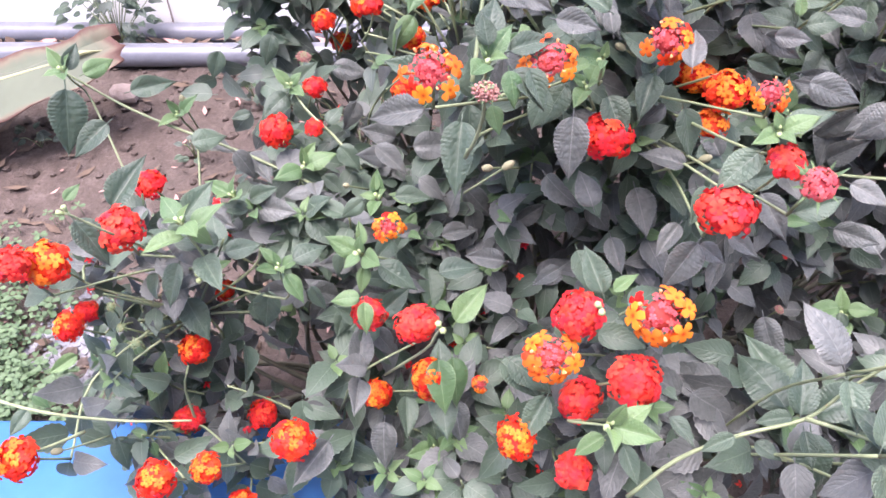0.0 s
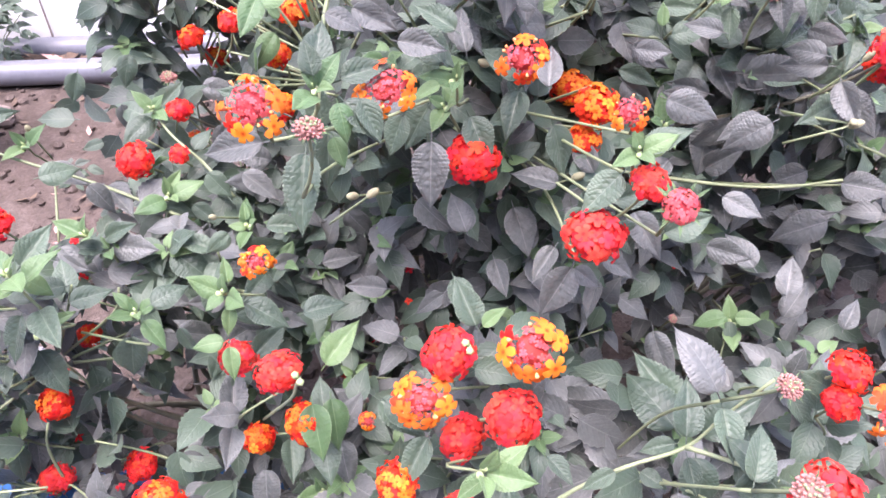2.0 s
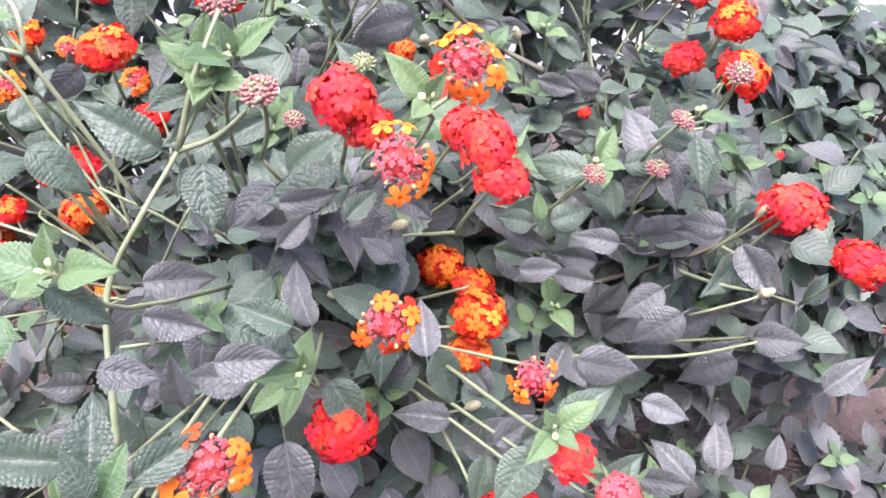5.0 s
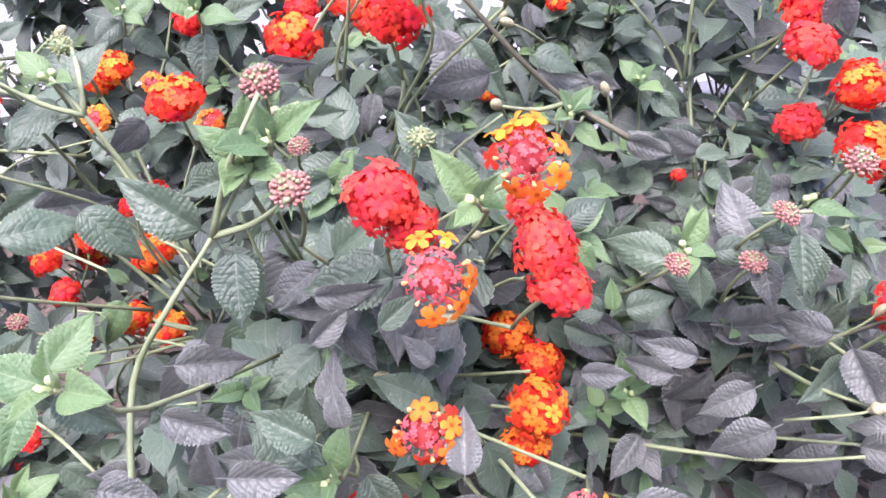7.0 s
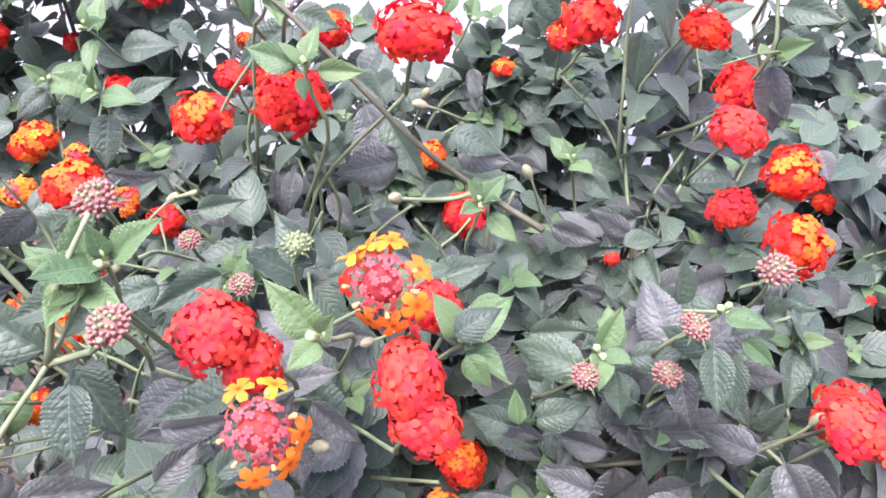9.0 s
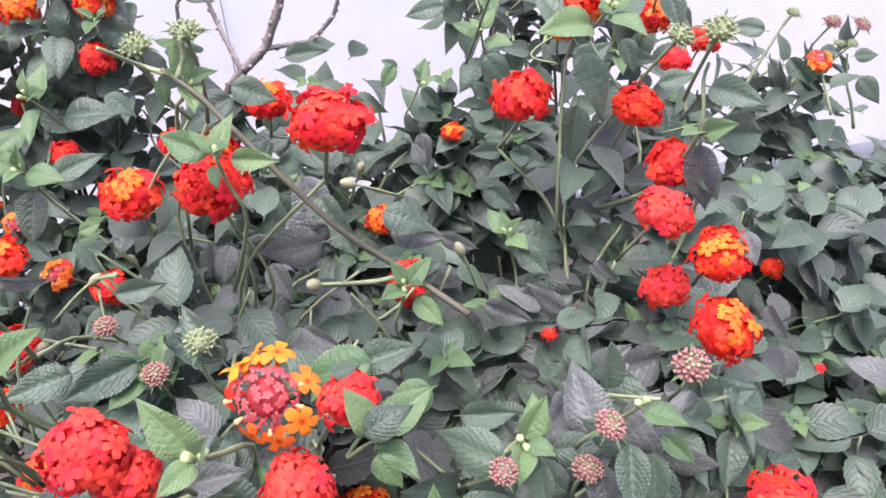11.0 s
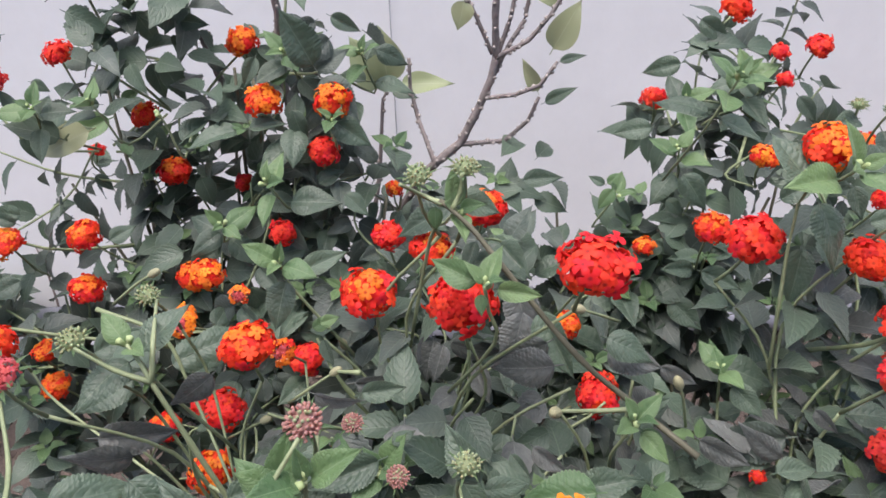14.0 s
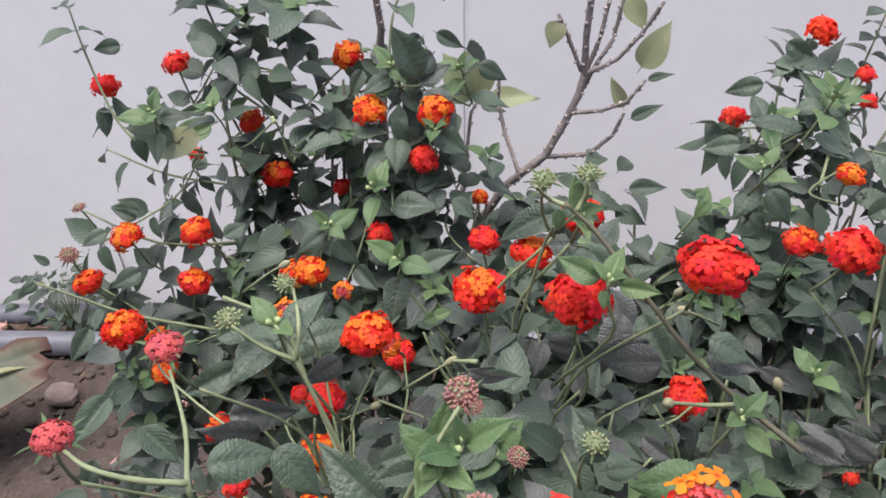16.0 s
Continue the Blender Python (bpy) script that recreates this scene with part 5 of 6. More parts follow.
MIDDLE_LEAVES += [
    ("m", 0.142, 0.478, 0.688, 0.163, 0.487, 0.698), ("m", 0.198, 0.512, 0.711, 0.208, 0.483, 0.683), ("n", 0.193, 0.502, 0.732, 0.206, 0.502, 0.738),
    ("n", 0.188, 0.497, 0.729, 0.176, 0.496, 0.723), ("m", 0.246, 0.543, 0.673, 0.27, 0.545, 0.687), ("m", 0.24, 0.772, 0.698, 0.259, 0.746, 0.654),
    ("m", 0.278, 0.705, 0.69, 0.311, 0.689, 0.683), ("o", 0.252, 0.719, 0.678, 0.206, 0.715, 0.652), ("m", 0.289, 0.647, 0.674, 0.305, 0.644, 0.681),
    ("n", 0.289, 0.643, 0.67, 0.304, 0.628, 0.658), ("m", 0.268, 0.584, 0.551, 0.302, 0.561, 0.545), ("o", 0.313, 0.523, 0.499, 0.284, 0.504, 0.477),
    ("o", 0.172, 0.443, 0.615, 0.178, 0.472, 0.634), ("m", 0.074, 0.555, 0.691, 0.035, 0.567, 0.722),
]
MIDDLE_LEAVES += [
    ("m", 0.095, 0.55, 0.727, 0.068, 0.544, 0.725), ("m", 0.104, 0.533, 0.744, 0.137, 0.538, 0.748), ("n", 0.1, 0.537, 0.735, 0.105, 0.529, 0.722),
    ("m", 0.022, 0.52, 0.55, 0.022, 0.489, 0.504), ("m", 0.027, 0.386, 0.663, 0.023, 0.396, 0.682), ("n", 0.032, 0.415, 0.61, 0.038, 0.402, 0.592),
    ("m", 0.049, 0.382, 0.657, 0.061, 0.367, 0.634), ("n", 0.007, 0.386, 0.412, 0.036, 0.413, 0.438), ("n", 0.008, 0.411, 0.35, 0.016, 0.37, 0.321),
    ("m", 0.05, 0.373, 0.392, 0.091, 0.347, 0.379), ("m", 0.126, 0.377, 0.456, 0.111, 0.409, 0.484), ("n", 0.121, 0.353, 0.489, 0.14, 0.36, 0.502),
    ("n", 0.113, 0.341, 0.471, 0.105, 0.32, 0.452), ("m", 0.135, 0.346, 0.459, 0.159, 0.318, 0.445),
]
MIDDLE_LEAVES += [
    ("n", 0.122, 0.292, 0.414, 0.126, 0.314, 0.43), ("n", 0.124, 0.283, 0.422, 0.149, 0.294, 0.437), ("n", 0.129, 0.307, 0.377, 0.102, 0.296, 0.364),
    ("m", 0.137, 0.297, 0.384, 0.146, 0.267, 0.37), ("m", 0.089, 0.349, 0.376, 0.063, 0.315, 0.35), ("m", 0.316, 0.356, 0.328, 0.279, 0.425, 0.358),
    ("m", 0.279, 0.303, 0.397, 0.278, 0.258, 0.37), ("m", 0.209, 0.276, 0.426, 0.183, 0.271, 0.412), ("m", 0.235, 0.296, 0.386, 0.253, 0.279, 0.386),
    ("o", 0.086, 0.575, 0.265, 0.086, 0.611, 0.302), ("o", 0.118, 0.493, 0.378, 0.086, 0.483, 0.361), ("o", 0.191, 0.5, 0.409, 0.192, 0.529, 0.444),
    ("m", 0.159, 0.29, 0.432, 0.176, 0.268, 0.424), ("m", 0.1, 0.572, 0.707, 0.073, 0.56, 0.698),
]
MIDDLE_LEAVES += [
    ("n", 0.102, 0.604, 0.688, 0.116, 0.612, 0.696), ("m", 0.009, 0.668, 0.644, 0.061, 0.638, 0.605), ("m", -0.046, 0.597, 0.676, 0.001, 0.614, 0.672),
    ("m", -0.022, 0.739, 0.649, -0.076, 0.712, 0.641), ("m", -0.032, 0.798, 0.612, 0.019, 0.818, 0.622), ("m", 0.005, 0.686, 0.634, 0.02, 0.717, 0.666),
    ("m", -0.206, 0.797, 0.554, -0.161, 0.829, 0.561), ("m", -0.079, 0.606, 0.703, -0.054, 0.597, 0.68), ("m", 0.072, 0.773, 0.702, 0.108, 0.784, 0.716),
    ("m", 0.066, 0.773, 0.703, 0.055, 0.75, 0.671), ("n", 0.088, 0.745, 0.679, 0.103, 0.748, 0.682), ("m", 0.208, 0.776, 0.752, 0.251, 0.762, 0.747),
    ("n", 0.173, 0.705, 0.792, 0.171, 0.698, 0.778), ("n", 0.197, 0.661, 0.764, 0.168, 0.673, 0.774),
]
MIDDLE_LEAVES += [
    ("n", 0.201, 0.659, 0.763, 0.228, 0.651, 0.762), ("n", 0.195, 0.658, 0.762, 0.195, 0.65, 0.751), ("m", 0.242, 0.743, 0.691, 0.263, 0.706, 0.652),
    ("m", 0.292, 0.65, 0.676, 0.309, 0.65, 0.685), ("n", 0.288, 0.641, 0.67, 0.303, 0.623, 0.659), ("n", 0.284, 0.643, 0.664, 0.269, 0.649, 0.662),
    ("o", 0.178, 0.787, 0.626, 0.219, 0.771, 0.615), ("o", 0.283, 0.717, 0.669, 0.32, 0.697, 0.665), ("o", 0.248, 0.672, 0.695, 0.202, 0.678, 0.685),
    ("o", 0.171, 0.791, 0.629, 0.161, 0.768, 0.599), ("o", 0.112, 0.577, 0.768, 0.135, 0.572, 0.762), ("m", 0.248, 0.625, 0.636, 0.287, 0.622, 0.65),
    ("m", 0.191, 0.579, 0.696, 0.172, 0.605, 0.717), ("m", 0.14, 0.641, 0.665, 0.155, 0.646, 0.672),
]
MIDDLE_LEAVES += [
    ("m", -0.006, 0.617, 0.678, 0.026, 0.598, 0.651), ("o", 0.021, 0.621, 0.379, 0.054, 0.595, 0.347), ("o", 0.097, 0.455, 0.58, 0.093, 0.423, 0.538),
    ("o", 0.175, 0.521, 0.46, 0.189, 0.485, 0.424), ("m", -0.008, 0.412, 0.448, 0.03, 0.422, 0.452), ("o", 0.025, 0.398, 0.414, 0.061, 0.4, 0.414),
    ("o", 0.07, 0.446, 0.654, 0.104, 0.441, 0.649), ("o", 0.225, 0.554, 0.599, 0.244, 0.538, 0.582), ("o", 0.24, 0.49, 0.62, 0.267, 0.479, 0.621),
    ("o", 0.236, 0.417, 0.626, 0.267, 0.396, 0.62), ("o", 0.197, 0.408, 0.489, 0.216, 0.391, 0.481), ("o", 0.219, 0.414, 0.493, 0.243, 0.395, 0.486),
    ("m", 0.294, 0.34, 0.35, 0.265, 0.396, 0.373), ("m", 0.282, 0.316, 0.378, 0.292, 0.358, 0.409),
]
MIDDLE_LEAVES += [
    ("m", 0.265, 0.293, 0.411, 0.267, 0.265, 0.397), ("m", 0.263, 0.3, 0.412, 0.235, 0.302, 0.401), ("m", 0.115, 0.455, 0.442, 0.129, 0.423, 0.415),
    ("m", -0.199, 0.785, 0.476, -0.212, 0.763, 0.444), ("n", 0.001, 0.362, 0.442, 0.029, 0.389, 0.461), ("m", 0.045, 0.388, 0.372, 0.086, 0.357, 0.352),
    ("o", -0.007, 0.571, 0.345, 0.039, 0.579, 0.349), ("o", 0.073, 0.563, 0.369, 0.108, 0.576, 0.386), ("o", 0.205, 0.475, 0.51, 0.165, 0.492, 0.516),
    ("o", 0.129, 0.464, 0.471, 0.118, 0.489, 0.498), ("o", 0.291, 0.405, 0.507, 0.321, 0.384, 0.508), ("o", 0.297, 0.468, 0.64, 0.271, 0.483, 0.642),
    ("o", 0.184, 0.507, 0.553, 0.162, 0.499, 0.533), ("m", 0.026, 0.829, 0.65, 0.016, 0.807, 0.625),
]
MIDDLE_LEAVES += [
    ("m", 0.074, 0.776, 0.651, 0.081, 0.763, 0.629), ("n", 0.078, 0.762, 0.661, 0.096, 0.771, 0.664), ("o", 0.107, 0.72, 0.644, 0.155, 0.73, 0.639),
    ("o", 0.178, 0.766, 0.643, 0.167, 0.745, 0.619), ("o", 0.238, 0.769, 0.672, 0.224, 0.736, 0.629), ("m", 0.19, 0.829, 0.734, 0.225, 0.824, 0.719),
    ("m", 0.175, 0.773, 0.742, 0.123, 0.763, 0.745), ("m", 0.288, 0.673, 0.648, 0.267, 0.668, 0.641), ("n", 0.265, 0.612, 0.65, 0.216, 0.611, 0.649),
    ("n", 0.295, 0.602, 0.634, 0.261, 0.596, 0.625), ("m", 0.102, 0.641, 0.654, 0.065, 0.624, 0.658), ("o", 0.223, 0.639, 0.664, 0.244, 0.626, 0.651),
    ("o", 0.198, 0.781, 0.611, 0.212, 0.758, 0.583), ("m", 0.09, 0.745, 0.668, 0.097, 0.732, 0.65),
]
MIDDLE_LEAVES += [
    ("o", 0.029, 0.696, 0.682, 0.005, 0.675, 0.668), ("m", 0.119, 0.671, 0.68, 0.151, 0.673, 0.681), ("m", 0.183, 0.724, 0.682, 0.204, 0.719, 0.678),
    ("m", 0.215, 0.813, 0.734, 0.246, 0.802, 0.723), ("n", 0.199, 0.699, 0.743, 0.173, 0.705, 0.748), ("m", 0.139, 0.639, 0.658, 0.092, 0.623, 0.65),
    ("m", 0.189, 0.594, 0.678, 0.216, 0.593, 0.681), ("m", 0.208, 0.62, 0.679, 0.219, 0.607, 0.67), ("n", 0.314, 0.83, 0.735, 0.301, 0.826, 0.718),
    ("m", 0.232, 0.789, 0.763, 0.263, 0.786, 0.768), ("n", 0.16, 0.555, 0.723, 0.17, 0.562, 0.73), ("m", 0.194, 0.499, 0.724, 0.212, 0.481, 0.708),
    ("n", 0.255, 0.563, 0.646, 0.286, 0.575, 0.665), ("n", 0.252, 0.54, 0.666, 0.261, 0.524, 0.654),
]
MIDDLE_LEAVES += [
    ("m", 0.237, 0.554, 0.705, 0.251, 0.555, 0.708), ("m", -0.014, 0.774, 0.551, -0.057, 0.758, 0.558), ("m", 0.088, 0.529, 0.706, 0.085, 0.5, 0.682),
    ("o", 0.271, 0.571, 0.582, 0.298, 0.545, 0.57), ("o", 0.177, 0.526, 0.67, 0.198, 0.507, 0.653), ("o", 0.233, 0.799, 0.675, 0.246, 0.77, 0.627),
    ("m", -0.202, 0.786, 0.644, -0.214, 0.761, 0.622), ("m", -0.155, 0.818, 0.627, -0.124, 0.821, 0.611),
]
LOW_LEAVES = [("o", -0.285, 0.68, 0.405, -0.238, 0.669, 0.385), ("o", -0.228, 0.672, 0.385, -0.189, 0.624, 0.38),
    ("o", -0.198, 0.567, 0.393, -0.149, 0.55, 0.396), ("m", -0.202, 0.567, 0.397, -0.167, 0.57, 0.414), ("o", -0.097, 0.72, 0.426, -0.114, 0.7, 0.393),
    ("o", -0.05, 0.7, 0.382, -0.096, 0.7, 0.397), ("m", -0.142, 0.66, 0.362, -0.112, 0.64, 0.349), ("o", -0.143, 0.8, 0.421, -0.094, 0.79, 0.417),
    ("o", -0.224, 0.78, 0.417, -0.221, 0.77, 0.384), ("m", -0.287, 0.85, 0.421, -0.305, 0.84, 0.379), ("o", -0.238, 0.56, 0.403, -0.212, 0.54, 0.382), ("o", -0.246, 0.55, 0.392, -0.209, 0.54, 0.385), ]
LOW_LEAVES += [
    ("o", -0.063, 0.696, 0.551, -0.028, 0.722, 0.583), ("n", -0.026, 0.689, 0.544, -0.052, 0.665, 0.516), ("n", -0.023, 0.692, 0.55, -0.036, 0.698, 0.565),
    ("m", -0.025, 0.617, 0.574, 0.016, 0.633, 0.573), ("n", -0.077, 0.495, 0.399, -0.08, 0.513, 0.419), ("n", -0.072, 0.471, 0.404, -0.075, 0.45, 0.384),
    ("m", -0.065, 0.475, 0.403, -0.023, 0.458, 0.383), ("n", -0.156, 0.478, 0.393, -0.171, 0.488, 0.409), ("n", -0.15, 0.473, 0.391, -0.13, 0.455, 0.367),
    ("m", -0.144, 0.476, 0.399, -0.111, 0.494, 0.408), ("n", -0.209, 0.44, 0.424, -0.235, 0.426, 0.424), ("m", -0.235, 0.493, 0.355, -0.223, 0.456, 0.317),
    ("n", -0.205, 0.441, 0.423, -0.187, 0.452, 0.426), ("m", -0.234, 0.48, 0.445, -0.208, 0.511, 0.468),
]
LOW_LEAVES += [
    ("n", -0.23, 0.461, 0.458, -0.258, 0.428, 0.439), ("n", -0.221, 0.462, 0.457, -0.199, 0.458, 0.441), ("m", -0.302, 0.438, 0.491, -0.273, 0.422, 0.452),
    ("n", -0.295, 0.427, 0.512, -0.284, 0.441, 0.52), ("m", -0.324, 0.525, 0.416, -0.293, 0.572, 0.452), ("m", -0.395, 0.669, 0.486, -0.382, 0.69, 0.51),
    ("m", -0.375, 0.631, 0.501, -0.376, 0.59, 0.439), ("n", -0.378, 0.664, 0.486, -0.347, 0.685, 0.494), ("m", -0.34, 0.668, 0.463, -0.291, 0.692, 0.466),
    ("m", -0.326, 0.601, 0.475, -0.361, 0.567, 0.455), ("m", -0.275, 0.635, 0.421, -0.236, 0.652, 0.423), ("o", -0.058, 0.403, 0.258, -0.06, 0.359, 0.231),
    ("o", -0.039, 0.641, 0.413, 0.016, 0.644, 0.415), ("o", -0.029, 0.598, 0.407, 0.004, 0.584, 0.389),
]
LOW_LEAVES += [
    ("o", -0.106, 0.38, 0.259, -0.141, 0.336, 0.241), ("o", -0.209, 0.442, 0.214, -0.153, 0.489, 0.232), ("m", -0.184, 0.76, 0.593, -0.21, 0.719, 0.569),
    ("m", -0.116, 0.649, 0.413, -0.091, 0.635, 0.386), ("o", -0.075, 0.615, 0.437, -0.037, 0.6, 0.408), ("m", -0.199, 0.46, 0.425, -0.164, 0.477, 0.423),
    ("m", -0.174, 0.501, 0.406, -0.117, 0.511, 0.391), ("m", -0.266, 0.5, 0.332, -0.24, 0.469, 0.293), ("m", -0.205, 0.662, 0.443, -0.227, 0.652, 0.442),
    ("m", -0.134, 0.686, 0.409, -0.115, 0.704, 0.428), ("o", -0.227, 0.633, 0.418, -0.201, 0.62, 0.387), ("m", -0.164, 0.631, 0.387, -0.128, 0.63, 0.37),
    ("n", -0.156, 0.641, 0.393, -0.141, 0.658, 0.408), ("m", -0.076, 0.547, 0.418, -0.099, 0.53, 0.407),
]
LOW_LEAVES += [
    ("m", -0.055, 0.57, 0.402, -0.01, 0.573, 0.397), ("n", -0.07, 0.58, 0.398, -0.071, 0.594, 0.415), ("n", -0.071, 0.435, 0.396, -0.099, 0.43, 0.4),
    ("n", -0.071, 0.437, 0.393, -0.068, 0.412, 0.372), ("n", -0.005, 0.392, 0.372, 0.002, 0.348, 0.342), ("o", -0.048, 0.633, 0.408, -0.092, 0.625, 0.409),
    ("m", -0.029, 0.755, 0.549, -0.015, 0.731, 0.522), ("m", -0.455, 0.55, 0.128, -0.496, 0.51, 0.127), ("m", -0.423, 0.528, 0.157, -0.432, 0.494, 0.138),
    ("n", -0.479, 0.593, 0.116, -0.511, 0.561, 0.113), ("m", -0.388, 0.432, 0.207, -0.354, 0.417, 0.179), ("m", -0.339, 0.407, 0.221, -0.321, 0.379, 0.196),
    ("n", -0.311, 0.414, 0.202, -0.328, 0.415, 0.211), ("n", -0.306, 0.404, 0.209, -0.294, 0.392, 0.196),
]
LOW_LEAVES += [
    ("m", -0.326, 0.466, 0.203, -0.356, 0.443, 0.202), ("n", -0.333, 0.481, 0.216, -0.36, 0.482, 0.231), ("m", -0.32, 0.475, 0.212, -0.308, 0.446, 0.187),
    ("m", -0.373, 0.551, 0.214, -0.38, 0.527, 0.199), ("m", -0.348, 0.549, 0.273, -0.347, 0.524, 0.251), ("m", -0.327, 0.514, 0.237, -0.312, 0.507, 0.224),
    ("m", -0.426, 0.598, 0.188, -0.434, 0.57, 0.169), ("n", -0.505, 0.512, 0.136, -0.484, 0.507, 0.119), ("m", -0.498, 0.496, 0.135, -0.513, 0.462, 0.124),
]
RIGHT_LEAVES = [("m", 0.478, 0.685, 0.758, 0.409, 0.655, 0.784), ("m", 0.478, 0.685, 0.758, 0.494, 0.65, 0.761), ("o", 0.474, 0.672, 0.732, 0.476, 0.655, 0.685), ("m", 0.474, 0.672, 0.732, 0.534, 0.69, 0.716), ("n", 0.474, 0.672, 0.732, 0.454, 0.655, 0.748), ("n", 0.474, 0.672, 0.732, 0.482, 0.65, 0.749), ("m", 0.478, 0.69, 0.752, 0.498, 0.72, 0.712), ]
RIGHT_LEAVES += [
    ("n", 0.339, 0.554, 0.627, 0.339, 0.568, 0.649), ("m", 0.34, 0.547, 0.631, 0.366, 0.534, 0.642), ("m", 0.338, 0.551, 0.623, 0.337, 0.533, 0.598),
    ("n", 0.37, 0.511, 0.674, 0.358, 0.532, 0.693), ("m", 0.371, 0.515, 0.66, 0.35, 0.535, 0.664), ("m", 0.385, 0.523, 0.653, 0.382, 0.505, 0.624),
    ("m", 0.386, 0.522, 0.669, 0.408, 0.51, 0.684), ("n", 0.385, 0.522, 0.663, 0.398, 0.505, 0.655), ("o", 0.399, 0.532, 0.518, 0.363, 0.539, 0.496),
    ("o", 0.412, 0.503, 0.592, 0.379, 0.526, 0.582), ("o", 0.422, 0.506, 0.575, 0.438, 0.465, 0.553), ("o", 0.339, 0.395, 0.482, 0.325, 0.43, 0.495),
    ("o", 0.402, 0.426, 0.41, 0.414, 0.456, 0.436), ("o", 0.486, 0.51, 0.426, 0.435, 0.523, 0.393),
]
RIGHT_LEAVES += [
    ("o", 0.472, 0.431, 0.473, 0.506, 0.429, 0.508), ("o", 0.444, 0.486, 0.491, 0.477, 0.457, 0.501), ("n", 0.379, 0.454, 0.362, 0.347, 0.46, 0.348),
    ("n", 0.385, 0.459, 0.353, 0.408, 0.449, 0.361), ("m", 0.389, 0.467, 0.343, 0.386, 0.446, 0.33), ("o", 0.348, 0.548, 0.542, 0.313, 0.572, 0.542),
    ("o", 0.377, 0.508, 0.547, 0.339, 0.509, 0.525), ("o", 0.394, 0.487, 0.609, 0.368, 0.513, 0.606), ("o", 0.418, 0.503, 0.584, 0.421, 0.462, 0.561),
    ("o", 0.334, 0.663, 0.638, 0.362, 0.639, 0.633), ("n", 0.368, 0.705, 0.647, 0.362, 0.723, 0.664), ("o", 0.356, 0.464, 0.573, 0.32, 0.468, 0.545),
    ("o", 0.36, 0.55, 0.561, 0.412, 0.521, 0.571), ("o", 0.447, 0.526, 0.561, 0.464, 0.493, 0.533),
]
RIGHT_LEAVES += [
    ("o", 0.455, 0.542, 0.384, 0.502, 0.531, 0.416), ("o", 0.344, 0.511, 0.335, 0.396, 0.488, 0.347), ("o", 0.445, 0.467, 0.332, 0.47, 0.486, 0.367),
    ("o", 0.492, 0.442, 0.34, 0.507, 0.46, 0.367), ("o", 0.318, 0.448, 0.517, 0.346, 0.424, 0.512), ("m", 0.296, 0.329, 0.363, 0.348, 0.342, 0.399),
    ("o", 0.455, 0.529, 0.472, 0.418, 0.537, 0.448), ("o", 0.41, 0.557, 0.597, 0.438, 0.534, 0.593), ("o", 0.314, 0.693, 0.674, 0.337, 0.68, 0.665),
    ("o", 0.395, 0.653, 0.622, 0.367, 0.673, 0.629), ("m", 0.371, 0.73, 0.641, 0.41, 0.709, 0.636), ("n", 0.375, 0.728, 0.637, 0.37, 0.742, 0.653),
    ("m", 0.369, 0.7, 0.65, 0.387, 0.679, 0.635), ("o", 0.415, 0.674, 0.649, 0.425, 0.658, 0.638),
]
RIGHT_LEAVES += [
    ("o", 0.4, 0.598, 0.68, 0.422, 0.595, 0.692), ("m", 0.394, 0.582, 0.672, 0.401, 0.566, 0.662), ("m", 0.416, 0.538, 0.68, 0.426, 0.527, 0.679),
    ("m", 0.305, 0.614, 0.591, 0.345, 0.605, 0.593), ("n", 0.355, 0.611, 0.599, 0.357, 0.599, 0.592), ("o", 0.411, 0.765, 0.651, 0.424, 0.745, 0.632),
    ("m", 0.43, 0.757, 0.725, 0.419, 0.736, 0.684), ("m", 0.47, 0.784, 0.756, 0.476, 0.769, 0.732), ("m", 0.478, 0.674, 0.716, 0.483, 0.654, 0.696),
    ("o", 0.474, 0.612, 0.704, 0.475, 0.596, 0.689), ("o", 0.369, 0.627, 0.598, 0.347, 0.639, 0.6), ("o", 0.429, 0.577, 0.688, 0.413, 0.57, 0.673),
    ("o", 0.463, 0.568, 0.69, 0.466, 0.549, 0.678), ("m", 0.368, 0.518, 0.67, 0.362, 0.491, 0.646),
]
RIGHT_LEAVES += [
    ("o", 0.429, 0.515, 0.665, 0.434, 0.488, 0.649), ("o", 0.36, 0.528, 0.644, 0.357, 0.502, 0.624), ("o", 0.33, 0.824, 0.645, 0.323, 0.836, 0.665),
]
BACK_LEFT_LEAVES = []
BACK_LEFT_LEAVES += [
    ("m", -0.059, 0.89, 0.614, -0.009, 0.905, 0.619), ("m", 0.198, 0.845, 0.719, 0.141, 0.838, 0.696), ("m", 0.006, 0.95, 0.605, 0.051, 0.971, 0.615),
    ("m", -0.066, 0.826, 0.575, -0.015, 0.855, 0.588), ("m", -0.11, 0.871, 0.532, -0.166, 0.83, 0.522), ("m", -0.132, 1.12, 0.818, -0.11, 1.118, 0.776),
    ("m", -0.09, 1.094, 0.811, -0.05, 1.103, 0.801), ("m", -0.121, 1.107, 0.767, -0.109, 1.098, 0.725), ("m", 0.012, 1.025, 0.792, -0.003, 1.012, 0.763),
    ("n", 0.026, 0.99, 0.772, 0.045, 0.997, 0.785), ("m", 0.046, 0.982, 0.755, 0.054, 0.969, 0.72), ("m", 0.078, 0.973, 0.746, 0.119, 0.966, 0.718),
    ("m", 0.124, 0.992, 0.803, 0.157, 0.989, 0.789), ("m", 0.083, 1.016, 0.829, 0.113, 1.015, 0.812),
]
